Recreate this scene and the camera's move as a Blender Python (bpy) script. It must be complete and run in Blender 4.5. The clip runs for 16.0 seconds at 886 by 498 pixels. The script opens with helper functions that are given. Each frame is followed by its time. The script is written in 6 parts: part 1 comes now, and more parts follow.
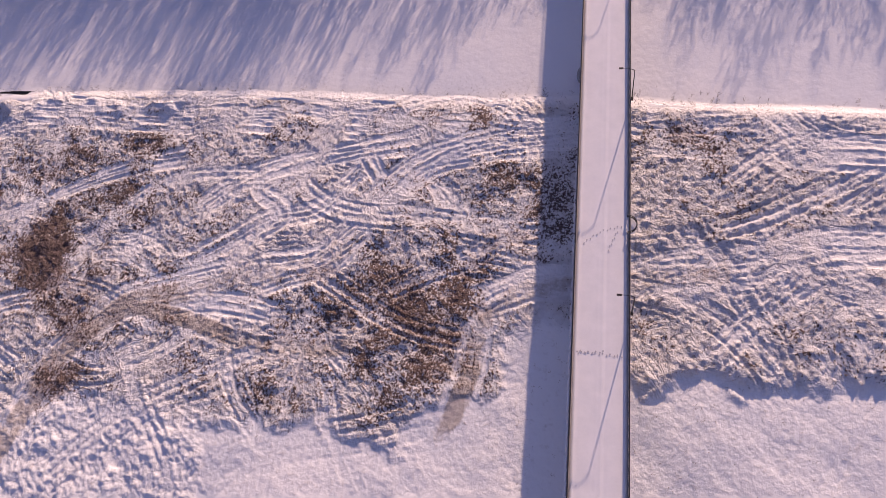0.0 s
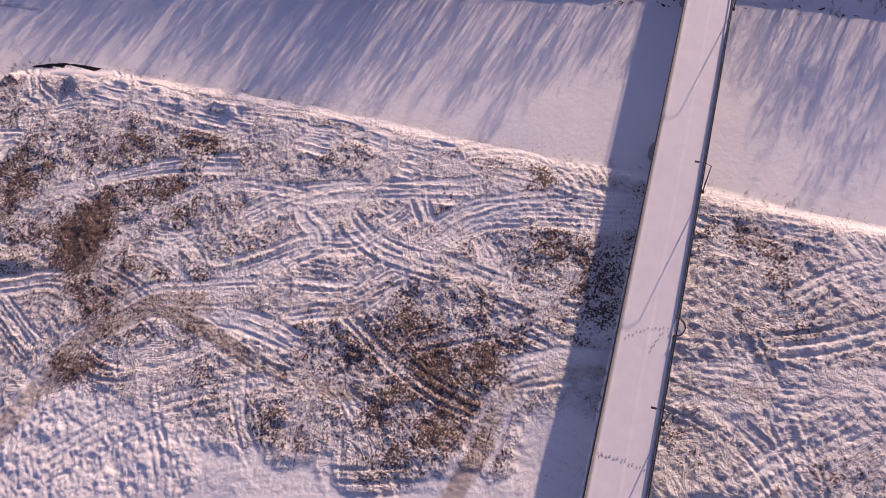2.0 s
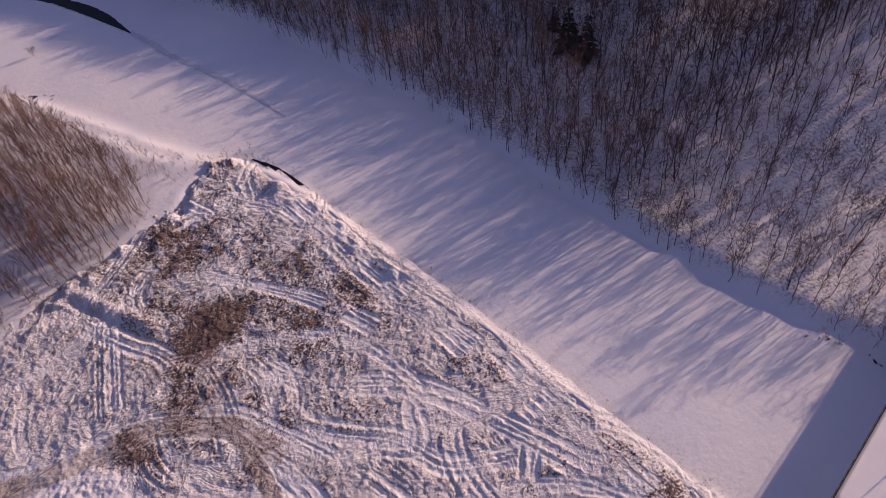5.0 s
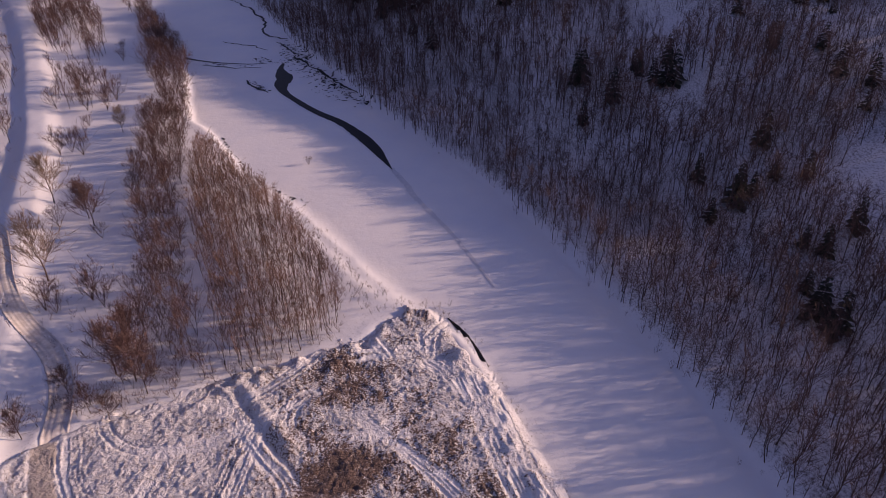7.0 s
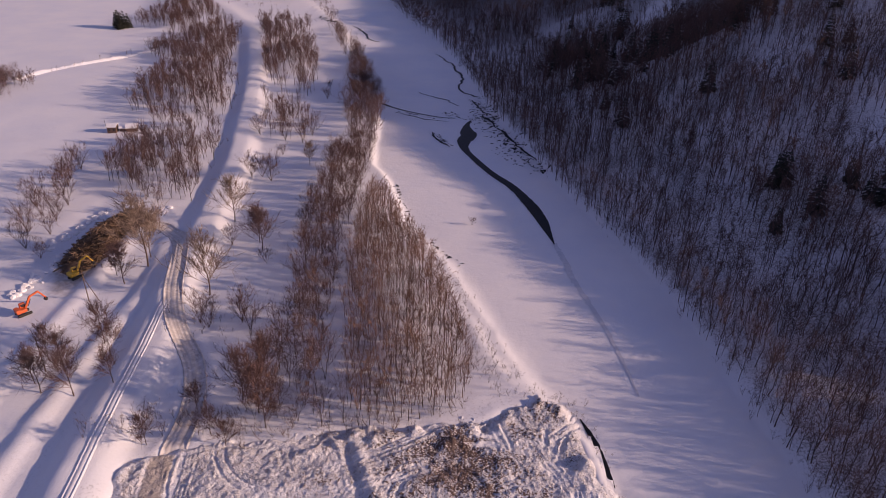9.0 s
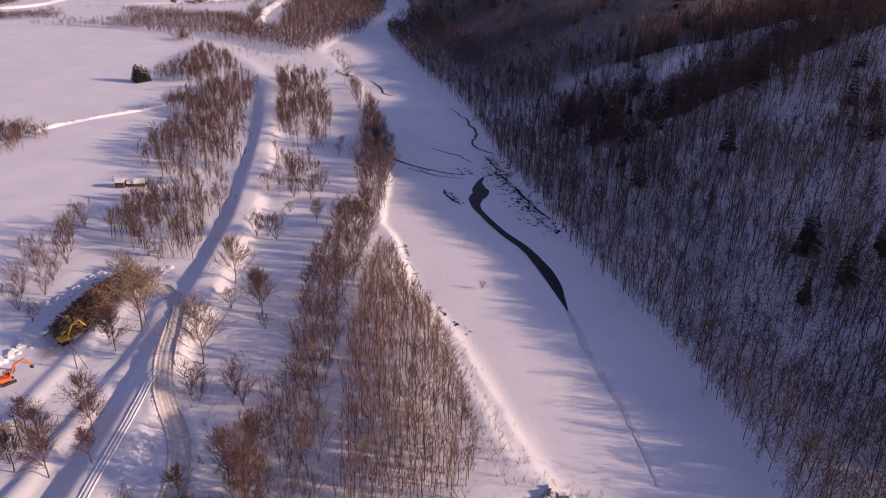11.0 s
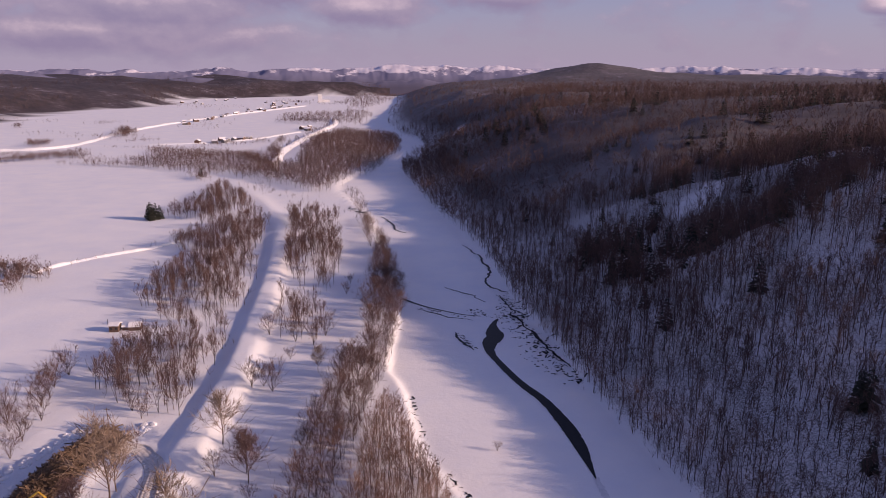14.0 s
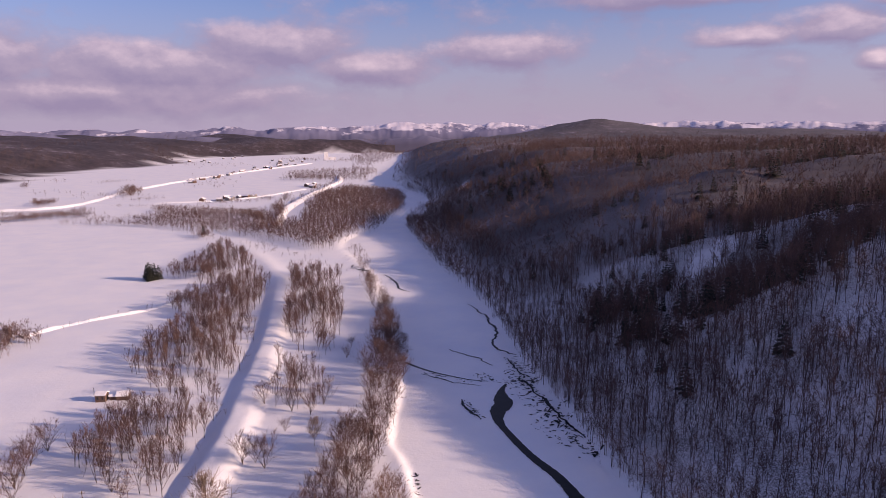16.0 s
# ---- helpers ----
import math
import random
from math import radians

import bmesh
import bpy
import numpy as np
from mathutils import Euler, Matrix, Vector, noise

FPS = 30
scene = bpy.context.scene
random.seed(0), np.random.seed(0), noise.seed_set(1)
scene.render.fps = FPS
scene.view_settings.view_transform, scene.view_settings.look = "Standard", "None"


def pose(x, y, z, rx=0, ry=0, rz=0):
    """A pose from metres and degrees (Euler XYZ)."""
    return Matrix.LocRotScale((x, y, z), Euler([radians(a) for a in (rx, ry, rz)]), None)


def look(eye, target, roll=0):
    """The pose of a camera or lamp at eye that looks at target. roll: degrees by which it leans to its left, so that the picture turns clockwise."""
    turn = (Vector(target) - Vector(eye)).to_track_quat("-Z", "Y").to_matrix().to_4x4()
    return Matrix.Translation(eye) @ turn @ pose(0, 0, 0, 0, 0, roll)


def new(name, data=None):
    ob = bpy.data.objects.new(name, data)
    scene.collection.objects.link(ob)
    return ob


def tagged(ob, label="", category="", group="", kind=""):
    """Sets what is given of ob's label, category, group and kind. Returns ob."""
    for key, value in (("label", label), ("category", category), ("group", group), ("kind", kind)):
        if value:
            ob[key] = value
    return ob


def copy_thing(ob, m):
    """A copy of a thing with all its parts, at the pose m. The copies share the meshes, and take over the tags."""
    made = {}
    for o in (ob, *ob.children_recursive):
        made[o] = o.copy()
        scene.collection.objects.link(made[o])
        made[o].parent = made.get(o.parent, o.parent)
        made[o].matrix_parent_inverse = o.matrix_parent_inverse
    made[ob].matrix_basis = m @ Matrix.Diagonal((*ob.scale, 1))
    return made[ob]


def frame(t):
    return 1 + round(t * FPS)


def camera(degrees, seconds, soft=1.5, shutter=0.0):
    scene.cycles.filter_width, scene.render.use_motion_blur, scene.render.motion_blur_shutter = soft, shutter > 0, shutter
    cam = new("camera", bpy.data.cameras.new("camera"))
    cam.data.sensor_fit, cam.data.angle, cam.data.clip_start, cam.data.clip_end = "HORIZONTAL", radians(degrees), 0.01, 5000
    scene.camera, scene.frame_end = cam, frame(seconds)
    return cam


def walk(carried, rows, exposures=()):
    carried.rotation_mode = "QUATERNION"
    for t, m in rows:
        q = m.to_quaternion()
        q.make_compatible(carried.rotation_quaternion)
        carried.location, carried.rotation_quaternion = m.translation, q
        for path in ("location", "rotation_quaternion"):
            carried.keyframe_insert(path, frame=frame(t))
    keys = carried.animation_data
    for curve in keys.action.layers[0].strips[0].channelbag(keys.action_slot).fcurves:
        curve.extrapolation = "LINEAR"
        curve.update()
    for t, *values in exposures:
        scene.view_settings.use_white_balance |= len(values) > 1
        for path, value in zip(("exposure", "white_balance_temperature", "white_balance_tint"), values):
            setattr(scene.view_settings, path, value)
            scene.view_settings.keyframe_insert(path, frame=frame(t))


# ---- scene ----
cam = camera(65.5, 16.0, soft=0.8)
PATH = [
    (0, (-13.137, 2.019, 118.422), (-12.47, 2.526, 116.606), -26.8),
    (0.5, (-10.391, 2.95, 118.366), (-9.725, 3.461, 116.551), -26.6),
    (1, (-7.689, 3.837, 118.308), (-7.029, 4.367, 116.496), -25.8),
    (1.5, (-5.033, 4.754, 118.269), (-4.384, 5.32, 116.464), -24.6),
    (2, (-2.445, 5.759, 118.257), (-1.811, 6.369, 116.461), -22.8),
    (2.5, (0.047, 6.896, 118.258), (0.662, 7.548, 116.47), -21.0),
    (3, (2.353, 8.203, 118.262), (2.956, 8.899, 116.487), -19.0),
    (3.2, (3.133, 8.817, 118.265), (3.749, 9.541, 116.505), -17.7),
    (5.3, (9.909, 16.619, 118.243), (10.636, 17.802, 116.804), -7.3),
    (5.5, (10.539, 17.413, 118.24), (11.25, 18.651, 116.839), -6.4),
    (6, (12.079, 19.522, 118.214), (12.72, 20.898, 116.911), -4.5),
    (6.5, (13.604, 21.754, 118.167), (14.14, 23.26, 116.964), -2.7),
    (7, (15.107, 24.072, 118.107), (15.519, 25.688, 117.003), -1.4),
    (7.5, (16.6, 26.351, 118.055), (16.873, 28.055, 117.045), -0.3),
    (8, (18.029, 28.656, 118.017), (18.158, 30.405, 117.056), 0.5),
    (8.5, (19.307, 31.145, 118.017), (19.318, 32.898, 117.054), 1.2),
    (8.7, (19.717, 32.254, 118.03), (19.697, 34.007, 117.067), 1.2),
    (10.8, (22.707, 45.104, 118.758), (22.613, 46.899, 117.883), 1.1),
    (11, (22.888, 46.364, 118.758), (22.788, 48.175, 117.917), 1.0),
    (11.5, (23.115, 49.621, 118.674), (23.002, 51.465, 117.907), 0.9),
    (12, (23.177, 52.993, 118.544), (23.053, 54.862, 117.842), 0.8),
    (12.5, (23.116, 56.472, 118.392), (22.984, 58.361, 117.747), 0.7),
    (13, (23.093, 60.037, 118.249), (22.951, 61.942, 117.658), 0.6),
    (13.5, (23.119, 63.582, 118.122), (22.97, 65.502, 117.583), 0.5),
    (14, (23.154, 67.15, 118.041), (22.998, 69.083, 117.552), 0.4),
    (14.5, (23.129, 70.786, 117.955), (22.966, 72.73, 117.514), 0.2),
    (15, (22.987, 74.462, 117.854), (22.82, 76.415, 117.455), 0.1),
    (15.5, (22.855, 78.12, 117.764), (22.684, 80.08, 117.402), -0.0),
    (16, (22.74, 81.71, 117.706), (22.564, 83.674, 117.372), -0.2),
]
EXPOSURE = [(0.0, 0.18, 6550, 30), (3.0, 0.03, 6550, 31), (5.5, -0.15, 6550, 32), (8.5, -0.14, 6550, 31), (11.0, 0.16, 6550, 29), (12.5, 0.15, 6550, 29), (14.5, 0.17, 6550, 29), (16.0, 0.34, 6550, 29)]
walk(cam, [(t, look(e, g, r)) for t, e, g, r in PATH], EXPOSURE)

# ---- world, sun ----
SUN_EL, SHADOW = radians(17.6), Vector((-0.9925, 0.1222, 0)).normalized()
to_sun = Vector((-SHADOW.x * math.cos(SUN_EL), -SHADOW.y * math.cos(SUN_EL), math.sin(SUN_EL)))
sun = new("sun", bpy.data.lights.new("sun", "SUN"))
sun.data.energy, sun.data.angle, sun.data.color = 4.7, radians(0.8), (1.0, 0.77, 0.53)
sun.matrix_world = look(to_sun * 100, (0, 0, 0))


def links(nt, *pairs):
    for a, b in pairs:
        nt.links.new(a, b)


def node(nt, kind, **values):
    n = nt.nodes.new(kind)
    for k, v in values.items():
        if k in n.inputs:
            n.inputs[k].default_value = v
    return n


def noise_node(nt, vector, scale, detail=4.0, rough=0.6):
    n = node(nt, "ShaderNodeTexNoise", Scale=scale, Detail=detail, Roughness=rough)
    nt.links.new(vector, n.inputs["Vector"])
    return n.outputs["Fac"]


def ramp(nt, fac, stops):
    n = nt.nodes.new("ShaderNodeValToRGB")
    els = n.color_ramp.elements
    while len(els) < len(stops):
        els.new(0.5)
    for e, (p, c) in zip(els, stops):
        e.position = p
        e.color = (*c, 1) if len(c) == 3 else c
    nt.links.new(fac, n.inputs["Fac"])
    return n.outputs["Color"]


def grey(v):
    return (v, v, v)


def mix(nt, fac, a, b):
    n = nt.nodes.new("ShaderNodeMix")
    n.data_type = "RGBA"
    for sock, v in ((n.inputs[0], fac), (n.inputs[6], a), (n.inputs[7], b)):
        if isinstance(v, bpy.types.NodeSocket):
            nt.links.new(v, sock)
        elif isinstance(v, tuple):
            sock.default_value = (*v, 1)
        else:
            sock.default_value = v
    return n.outputs[2]


def maths(nt, op, a, b=0.0):
    n = nt.nodes.new("ShaderNodeMath")
    n.operation = op
    for sock, v in zip(n.inputs, (a, b)):
        if isinstance(v, bpy.types.NodeSocket):
            nt.links.new(v, sock)
        else:
            sock.default_value = v
    return n.outputs[0]


world = bpy.data.worlds.new("winter_sky")
scene.world = world
world.use_nodes = True
wt = world.node_tree
wt.nodes.clear()
sky = wt.nodes.new("ShaderNodeTexSky")
sky.sky_type, sky.sun_disc = "NISHITA", False
sky.sun_elevation, sky.sun_rotation = SUN_EL, math.atan2(to_sun.x, to_sun.y)
sky.air_density, sky.dust_density, sky.ozone_density = 1.0, 1.2, 2.0
coord = wt.nodes.new("ShaderNodeTexCoord")
sep = wt.nodes.new("ShaderNodeSeparateXYZ")
wt.links.new(coord.outputs["Generated"], sep.inputs[0])
# cumulus banks low in the sky: azimuth, height over the horizon, half width, reach above and below, in degrees
CLOUDS = [(-19, 6.8, 8.5, 2.3, 2.4), (-10.5, 5.2, 7, 1.8, 1.8), (-28, 5.0, 13, 2.3, 3.2), (-40, 5.0, 12, 3.2, 3.6), (-32, 3.0, 20, 2.0, 2.2), (0, 6.2, 7.5, 2.0, 1.7), 
          (12, 10.0, 13, 3.4, 1.1), (23.5, 7.0, 4.8, 2.1, 1.1), (18, 6.8, 5.5, 1.2, 0.9), (26.5, 4.8, 1.8, 1.2, 0.8), (28, 9.0, 3.6, 1.3, 0.9), (52, 7, 12, 3, 2), (-62, 8, 13, 4, 2), (85, 9, 14, 3, 2), (-100, 10, 15, 4, 2)]
az_all = maths(wt, "MULTIPLY", maths(wt, "ARCTAN2", sep.outputs[0], sep.outputs[1]), 57.3)
el_all = maths(wt, "MULTIPLY", maths(wt, "ARCSINE", sep.outputs[2]), 57.3)


def sky_point(dx, dz, tall):
    comb = wt.nodes.new("ShaderNodeCombineXYZ")
    links(wt, (maths(wt, "ADD", sep.outputs[0], dx), comb.inputs[0]), (sep.outputs[1], comb.inputs[1]), (maths(wt, "MULTIPLY", maths(wt, "ADD", sep.outputs[2], dz), tall), comb.inputs[2]))
    return comb.outputs[0]


def cloud_mass(daz, dele):
    """How deep inside a cloud the sky is, looking a little aside."""
    az, el = maths(wt, "ADD", az_all, daz), maths(wt, "ADD", el_all, dele)
    out = None
    for ca, ce, wide, up, down in CLOUDS:
        u = maths(wt, "DIVIDE", maths(wt, "SUBTRACT", az, ca), wide)
        e = maths(wt, "SUBTRACT", el, ce)
        v = maths(wt, "MAXIMUM", maths(wt, "DIVIDE", e, up), maths(wt, "DIVIDE", e, -down))
        f = maths(wt, "SUBTRACT", 1.0, maths(wt, "SQRT", maths(wt, "ADD", maths(wt, "MULTIPLY", u, u), maths(wt, "MULTIPLY", v, v))))
        out = f if out is None else maths(wt, "MAXIMUM", out, f)
    dx, dz = daz / 57.3, dele / 57.3
    rough = noise_node(wt, sky_point(dx, dz + 0.3, 1.7), 13.0, 6, 0.58)
    broad = noise_node(wt, sky_point(dx, dz + 0.61, 2.9), 3.3, 6, 0.52)
    rest = maths(wt, "MULTIPLY", maths(wt, "SUBTRACT", broad, 0.48), maths(wt, "MINIMUM", maths(wt, "MAXIMUM", maths(wt, "MULTIPLY", maths(wt, "SUBTRACT", el, 11.5), 0.8), 0.0), 3.0))
    out = maths(wt, "MAXIMUM", out, rest)
    return maths(wt, "ADD", maths(wt, "MAXIMUM", out, -0.6), maths(wt, "MULTIPLY", maths(wt, "SUBTRACT", rough, 0.5), 1.35))


here, above = cloud_mass(0.0, 0.0), cloud_mass(0.35, 0.75)
cover = ramp(wt, here, [(0.0, grey(0)), (0.45, grey(1))])
lit = maths(wt, "ADD", 0.40, maths(wt, "MULTIPLY", maths(wt, "SUBTRACT", here, above), 0.75))
cloud = ramp(wt, lit, [(0.15, (0.235, 0.205, 0.30)), (0.50, (0.32, 0.275, 0.35)), (0.95, (0.62, 0.51, 0.53))])
sky_gain = wt.nodes.new("ShaderNodeVectorMath")
sky_gain.operation = "MULTIPLY"
sky_gain.inputs[1].default_value = (0.065, 0.078, 0.108)
wt.links.new(sky.outputs[0], sky_gain.inputs[0])
haze = ramp(wt, sep.outputs[2], [(0.0, grey(0.95)), (0.07, grey(0.65)), (0.20, grey(0.0))])
sky_hazed = mix(wt, haze, sky_gain.outputs[0], (0.345, 0.308, 0.390))
sky_all = mix(wt, maths(wt, "MULTIPLY", cover, 0.85), sky_hazed, cloud)
bg = node(wt, "ShaderNodeBackground", Strength=1.0)
wo = wt.nodes.new("ShaderNodeOutputWorld")
links(wt, (sky_all, bg.inputs["Color"]), (bg.outputs[0], wo.inputs["Surface"]))


# ---- materials ----
def material(name):
    m = bpy.data.materials.new(name)
    m.use_nodes = True
    nt = m.node_tree
    nt.nodes.clear()
    p = nt.nodes.new("ShaderNodeBsdfPrincipled")
    o = nt.nodes.new("ShaderNodeOutputMaterial")
    nt.links.new(p.outputs[0], o.inputs["Surface"])
    g = nt.nodes.new("ShaderNodeNewGeometry")
    return m, nt, p, g.outputs["Position"]


def bump(nt, p, height, strength, distance):
    b = node(nt, "ShaderNodeBump", Strength=strength, Distance=distance)
    links(nt, (height, b.inputs["Height"]), (b.outputs[0], p.inputs["Normal"]))


def attribute(nt, name):
    a = nt.nodes.new("ShaderNodeAttribute")
    a.attribute_name = name
    return a.outputs["Fac"]


def bark_material(name, dark, light, scale=3.0):
    m, nt, p, pos = material(name)
    g = nt.nodes.new("ShaderNodeNewGeometry")
    tone = maths(nt, "ADD", maths(nt, "MULTIPLY", noise_node(nt, pos, 0.09, 2), 0.9), maths(nt, "MULTIPLY", g.outputs["Random Per Island"], 0.35))
    col = ramp(nt, tone, [(0.40, dark), (0.85, light)])
    fine = ramp(nt, noise_node(nt, pos, scale, 3), [(0.3, grey(0.65)), (0.7, grey(1.15))])
    mul = nt.nodes.new("ShaderNodeMix")
    mul.data_type, mul.blend_type = "RGBA", "MULTIPLY"
    mul.inputs[0].default_value = 1.0
    links(nt, (col, mul.inputs[6]), (fine, mul.inputs[7]), (mul.outputs[2], p.inputs["Base Color"]))
    p.inputs["Roughness"].default_value = 0.9
    return m


SNOW, SNOW_BLUE = (0.80, 0.79, 0.80), (0.72, 0.73, 0.78)


def snow_material():
    m, nt, p, pos = material("snow")
    soft = noise_node(nt, pos, 0.035, 5)
    fine = noise_node(nt, pos, 1.6, 5, 0.65)
    col = mix(nt, ramp(nt, soft, [(0.35, grey(0)), (0.7, grey(1))]), SNOW, SNOW_BLUE)
    # dry stems that show through; on the hill also shade under trees, as colour
    dark_cover = attribute(nt, "litter_shade")
    litter_shade = ramp(nt, maths(nt, "ADD", fine, maths(nt, "MULTIPLY", maths(nt, "SUBTRACT", dark_cover, 0.35), 0.16)), [(0.52, grey(0)), (0.76, grey(0.9))])
    litter_shade = maths(nt, "MULTIPLY", litter_shade, maths(nt, "MINIMUM", maths(nt, "MULTIPLY", dark_cover, 2.0), 1.0))
    col = mix(nt, litter_shade, col, (0.060, 0.045, 0.042))
    packed = maths(nt, "MULTIPLY", attribute(nt, "packed"), ramp(nt, noise_node(nt, pos, 0.8, 5, 0.7), [(0.25, grey(0.35)), (0.6, grey(1))]))
    col = mix(nt, packed, col, (0.33, 0.28, 0.25))
    far = attribute(nt, "forest")
    patch = noise_node(nt, pos, 0.03, 6, 0.7)
    broad = noise_node(nt, pos, 0.006, 4, 0.6)
    patch = maths(nt, "ADD", maths(nt, "MULTIPLY", patch, 0.6), maths(nt, "MULTIPLY", broad, 0.4))
    wood = ramp(nt, patch, [(0.37, (0.030, 0.024, 0.028)), (0.52, (0.062, 0.047, 0.051)), (0.60, (0.105, 0.085, 0.096)), (0.69, (0.34, 0.31, 0.36))])
    col = mix(nt, far, col, wood)
    nt.links.new(col, p.inputs["Base Color"])
    p.inputs["Roughness"].default_value = 0.75
    p.inputs["Specular IOR Level"].default_value = 0.25
    wave = node(nt, "ShaderNodeTexNoise", Scale=0.5, Detail=6.0, Roughness=0.6)
    nt.links.new(pos, wave.inputs["Vector"])
    bump(nt, p, wave.outputs["Fac"], 0.22, 0.5)
    return m


def dump_material():
    m, nt, p, pos = material("dumped_snow")
    mid = noise_node(nt, pos, 0.16, 5, 0.6)
    fine = noise_node(nt, pos, 0.8, 6, 0.62)
    grain = noise_node(nt, pos, 2.3, 3, 0.65)
    soil, rut, veg, calm = attribute(nt, "soil"), attribute(nt, "rut"), attribute(nt, "veg"), attribute(nt, "calm")
    rough = maths(nt, "SUBTRACT", 1.0, calm)
    # runs of parallel wheel and blade marks, each patch in a way of its own, bent and broken
    runs = []
    for size, seed, gap, spread in ((0.050, 0.0, 1.15, 2.0), (0.036, 91.0, 0.85, 3.0)):
        shift = nt.nodes.new("ShaderNodeVectorMath")
        shift.operation = "ADD"
        shift.inputs[1].default_value = (seed, seed * 0.7, 0)
        nt.links.new(pos, shift.inputs[0])
        swirl = node(nt, "ShaderNodeTexNoise", Scale=0.06, Detail=2.0)
        nt.links.new(shift.outputs[0], swirl.inputs["Vector"])
        off = nt.nodes.new("ShaderNodeVectorMath")
        off.operation = "MULTIPLY_ADD"
        off.inputs[1].default_value = (22, 22, 0)
        links(nt, (swirl.outputs["Color"], off.inputs[0]), (shift.outputs[0], off.inputs[2]))
        cells = node(nt, "ShaderNodeTexVoronoi", Scale=size)
        cells.voronoi_dimensions = "2D"
        links(nt, (off.outputs[0], cells.inputs["Vector"]))
        split = nt.nodes.new("ShaderNodeSeparateColor")
        nt.links.new(cells.outputs["Color"], split.inputs[0])
        turn = nt.nodes.new("ShaderNodeVectorRotate")
        turn.rotation_type = "Z_AXIS"
        links(nt, (off.outputs[0], turn.inputs["Vector"]), (maths(nt, "MULTIPLY", maths(nt, "SUBTRACT", split.outputs[0], 0.5), spread), turn.inputs["Angle"]))
        mp = nt.nodes.new("ShaderNodeMapping")
        mp.inputs["Scale"].default_value = (1.0 / gap, 0.07, 0.0)
        ragged = nt.nodes.new("ShaderNodeVectorMath")
        ragged.operation = "MULTIPLY_ADD"
        ragged.inputs[1].default_value = (1.1, 1.1, 0)
        crumble = node(nt, "ShaderNodeTexNoise", Scale=0.9, Detail=4.0)
        links(nt, (pos, crumble.inputs["Vector"]), (crumble.outputs["Color"], ragged.inputs[0]), (turn.outputs[0], ragged.inputs[2]), (ragged.outputs[0], mp.inputs["Vector"]))
        streak = noise_node(nt, mp.outputs[0], 1.15, 2, 0.5)
        runs.append(ramp(nt, streak, [(0.36, grey(0)), (0.50, grey(1)), (0.66, grey(0.15))]))
    where = ramp(nt, noise_node(nt, pos, 0.07, 3), [(0.47, grey(0)), (0.53, grey(1))])
    band = mix(nt, where, runs[0], runs[1])
    strong = maths(nt, "MULTIPLY", ramp(nt, noise_node(nt, pos, 0.11, 4), [(0.42, grey(0.0)), (0.56, grey(1))]), rough)
    lines = maths(nt, "MULTIPLY", band, strong)
    # soil and clods show between the marks
    mask = maths(nt, "ADD", maths(nt, "MULTIPLY", mid, 0.42), maths(nt, "ADD", maths(nt, "MULTIPLY", fine, 0.34), maths(nt, "MULTIPLY", grain, 0.95)))
    mask = maths(nt, "ADD", mask, maths(nt, "MULTIPLY", veg, 0.20))
    mask = maths(nt, "SUBTRACT", mask, maths(nt, "MULTIPLY", rut, 0.08))
    mask = maths(nt, "SUBTRACT", mask, maths(nt, "MULTIPLY", calm, 0.12))
    mask = maths(nt, "SUBTRACT", mask, maths(nt, "MULTIPLY", lines, 0.12))
    dirty = ramp(nt, mask, [(0.872, grey(0)), (0.935, grey(1))])
    white = mix(nt, ramp(nt, fine, [(0.3, grey(0)), (0.7, grey(1))]), (0.86, 0.84, 0.845), (0.68, 0.65, 0.655))
    white = mix(nt, maths(nt, "MULTIPLY", rut, 0.30), white, (0.62, 0.58, 0.59))
    white = mix(nt, calm, white, SNOW)
    smear = maths(nt, "ADD", soil, maths(nt, "MULTIPLY", maths(nt, "SUBTRACT", fine, 0.5), 1.3))
    white = mix(nt, ramp(nt, smear, [(0.10, grey(0)), (0.60, grey(0.72))]), white, (0.36, 0.29, 0.24))
    thick = ramp(nt, maths(nt, "ADD", veg, maths(nt, "MULTIPLY", maths(nt, "SUBTRACT", grain, 0.5), 0.8)), [(0.35, grey(0)), (1.25, grey(0.85))])
    white = mix(nt, thick, white, (0.30, 0.215, 0.18))
    brown = ramp(nt, noise_node(nt, pos, 5.0, 3), [(0.30, (0.055, 0.036, 0.033)), (0.50, (0.135, 0.088, 0.074)), (0.72, (0.31, 0.215, 0.178))])
    col = mix(nt, dirty, white, brown)
    nt.links.new(col, p.inputs["Base Color"])
    p.inputs["Roughness"].default_value = 0.9
    lumps = maths(nt, "MULTIPLY", maths(nt, "ADD", maths(nt, "MULTIPLY", fine, 1.05), maths(nt, "MULTIPLY", grain, 0.40)), maths(nt, "ADD", maths(nt, "MULTIPLY", rough, 0.85), 0.15))
    bump(nt, p, maths(nt, "SUBTRACT", lumps, maths(nt, "MULTIPLY", lines, 0.17)), 1.0, 1.25)
    return m


def plain_material(name, a, b, scale, rough=0.7, metal=0.0, bumps=0.2):
    m, nt, p, pos = material(name)
    f = noise_node(nt, pos, scale, 5, 0.65)
    links(nt, (ramp(nt, f, [(0.3, a), (0.7, b)]), p.inputs["Base Color"]))
    p.inputs["Roughness"].default_value, p.inputs["Metallic"].default_value = rough, metal
    bump(nt, p, f, bumps, 0.1)
    return m


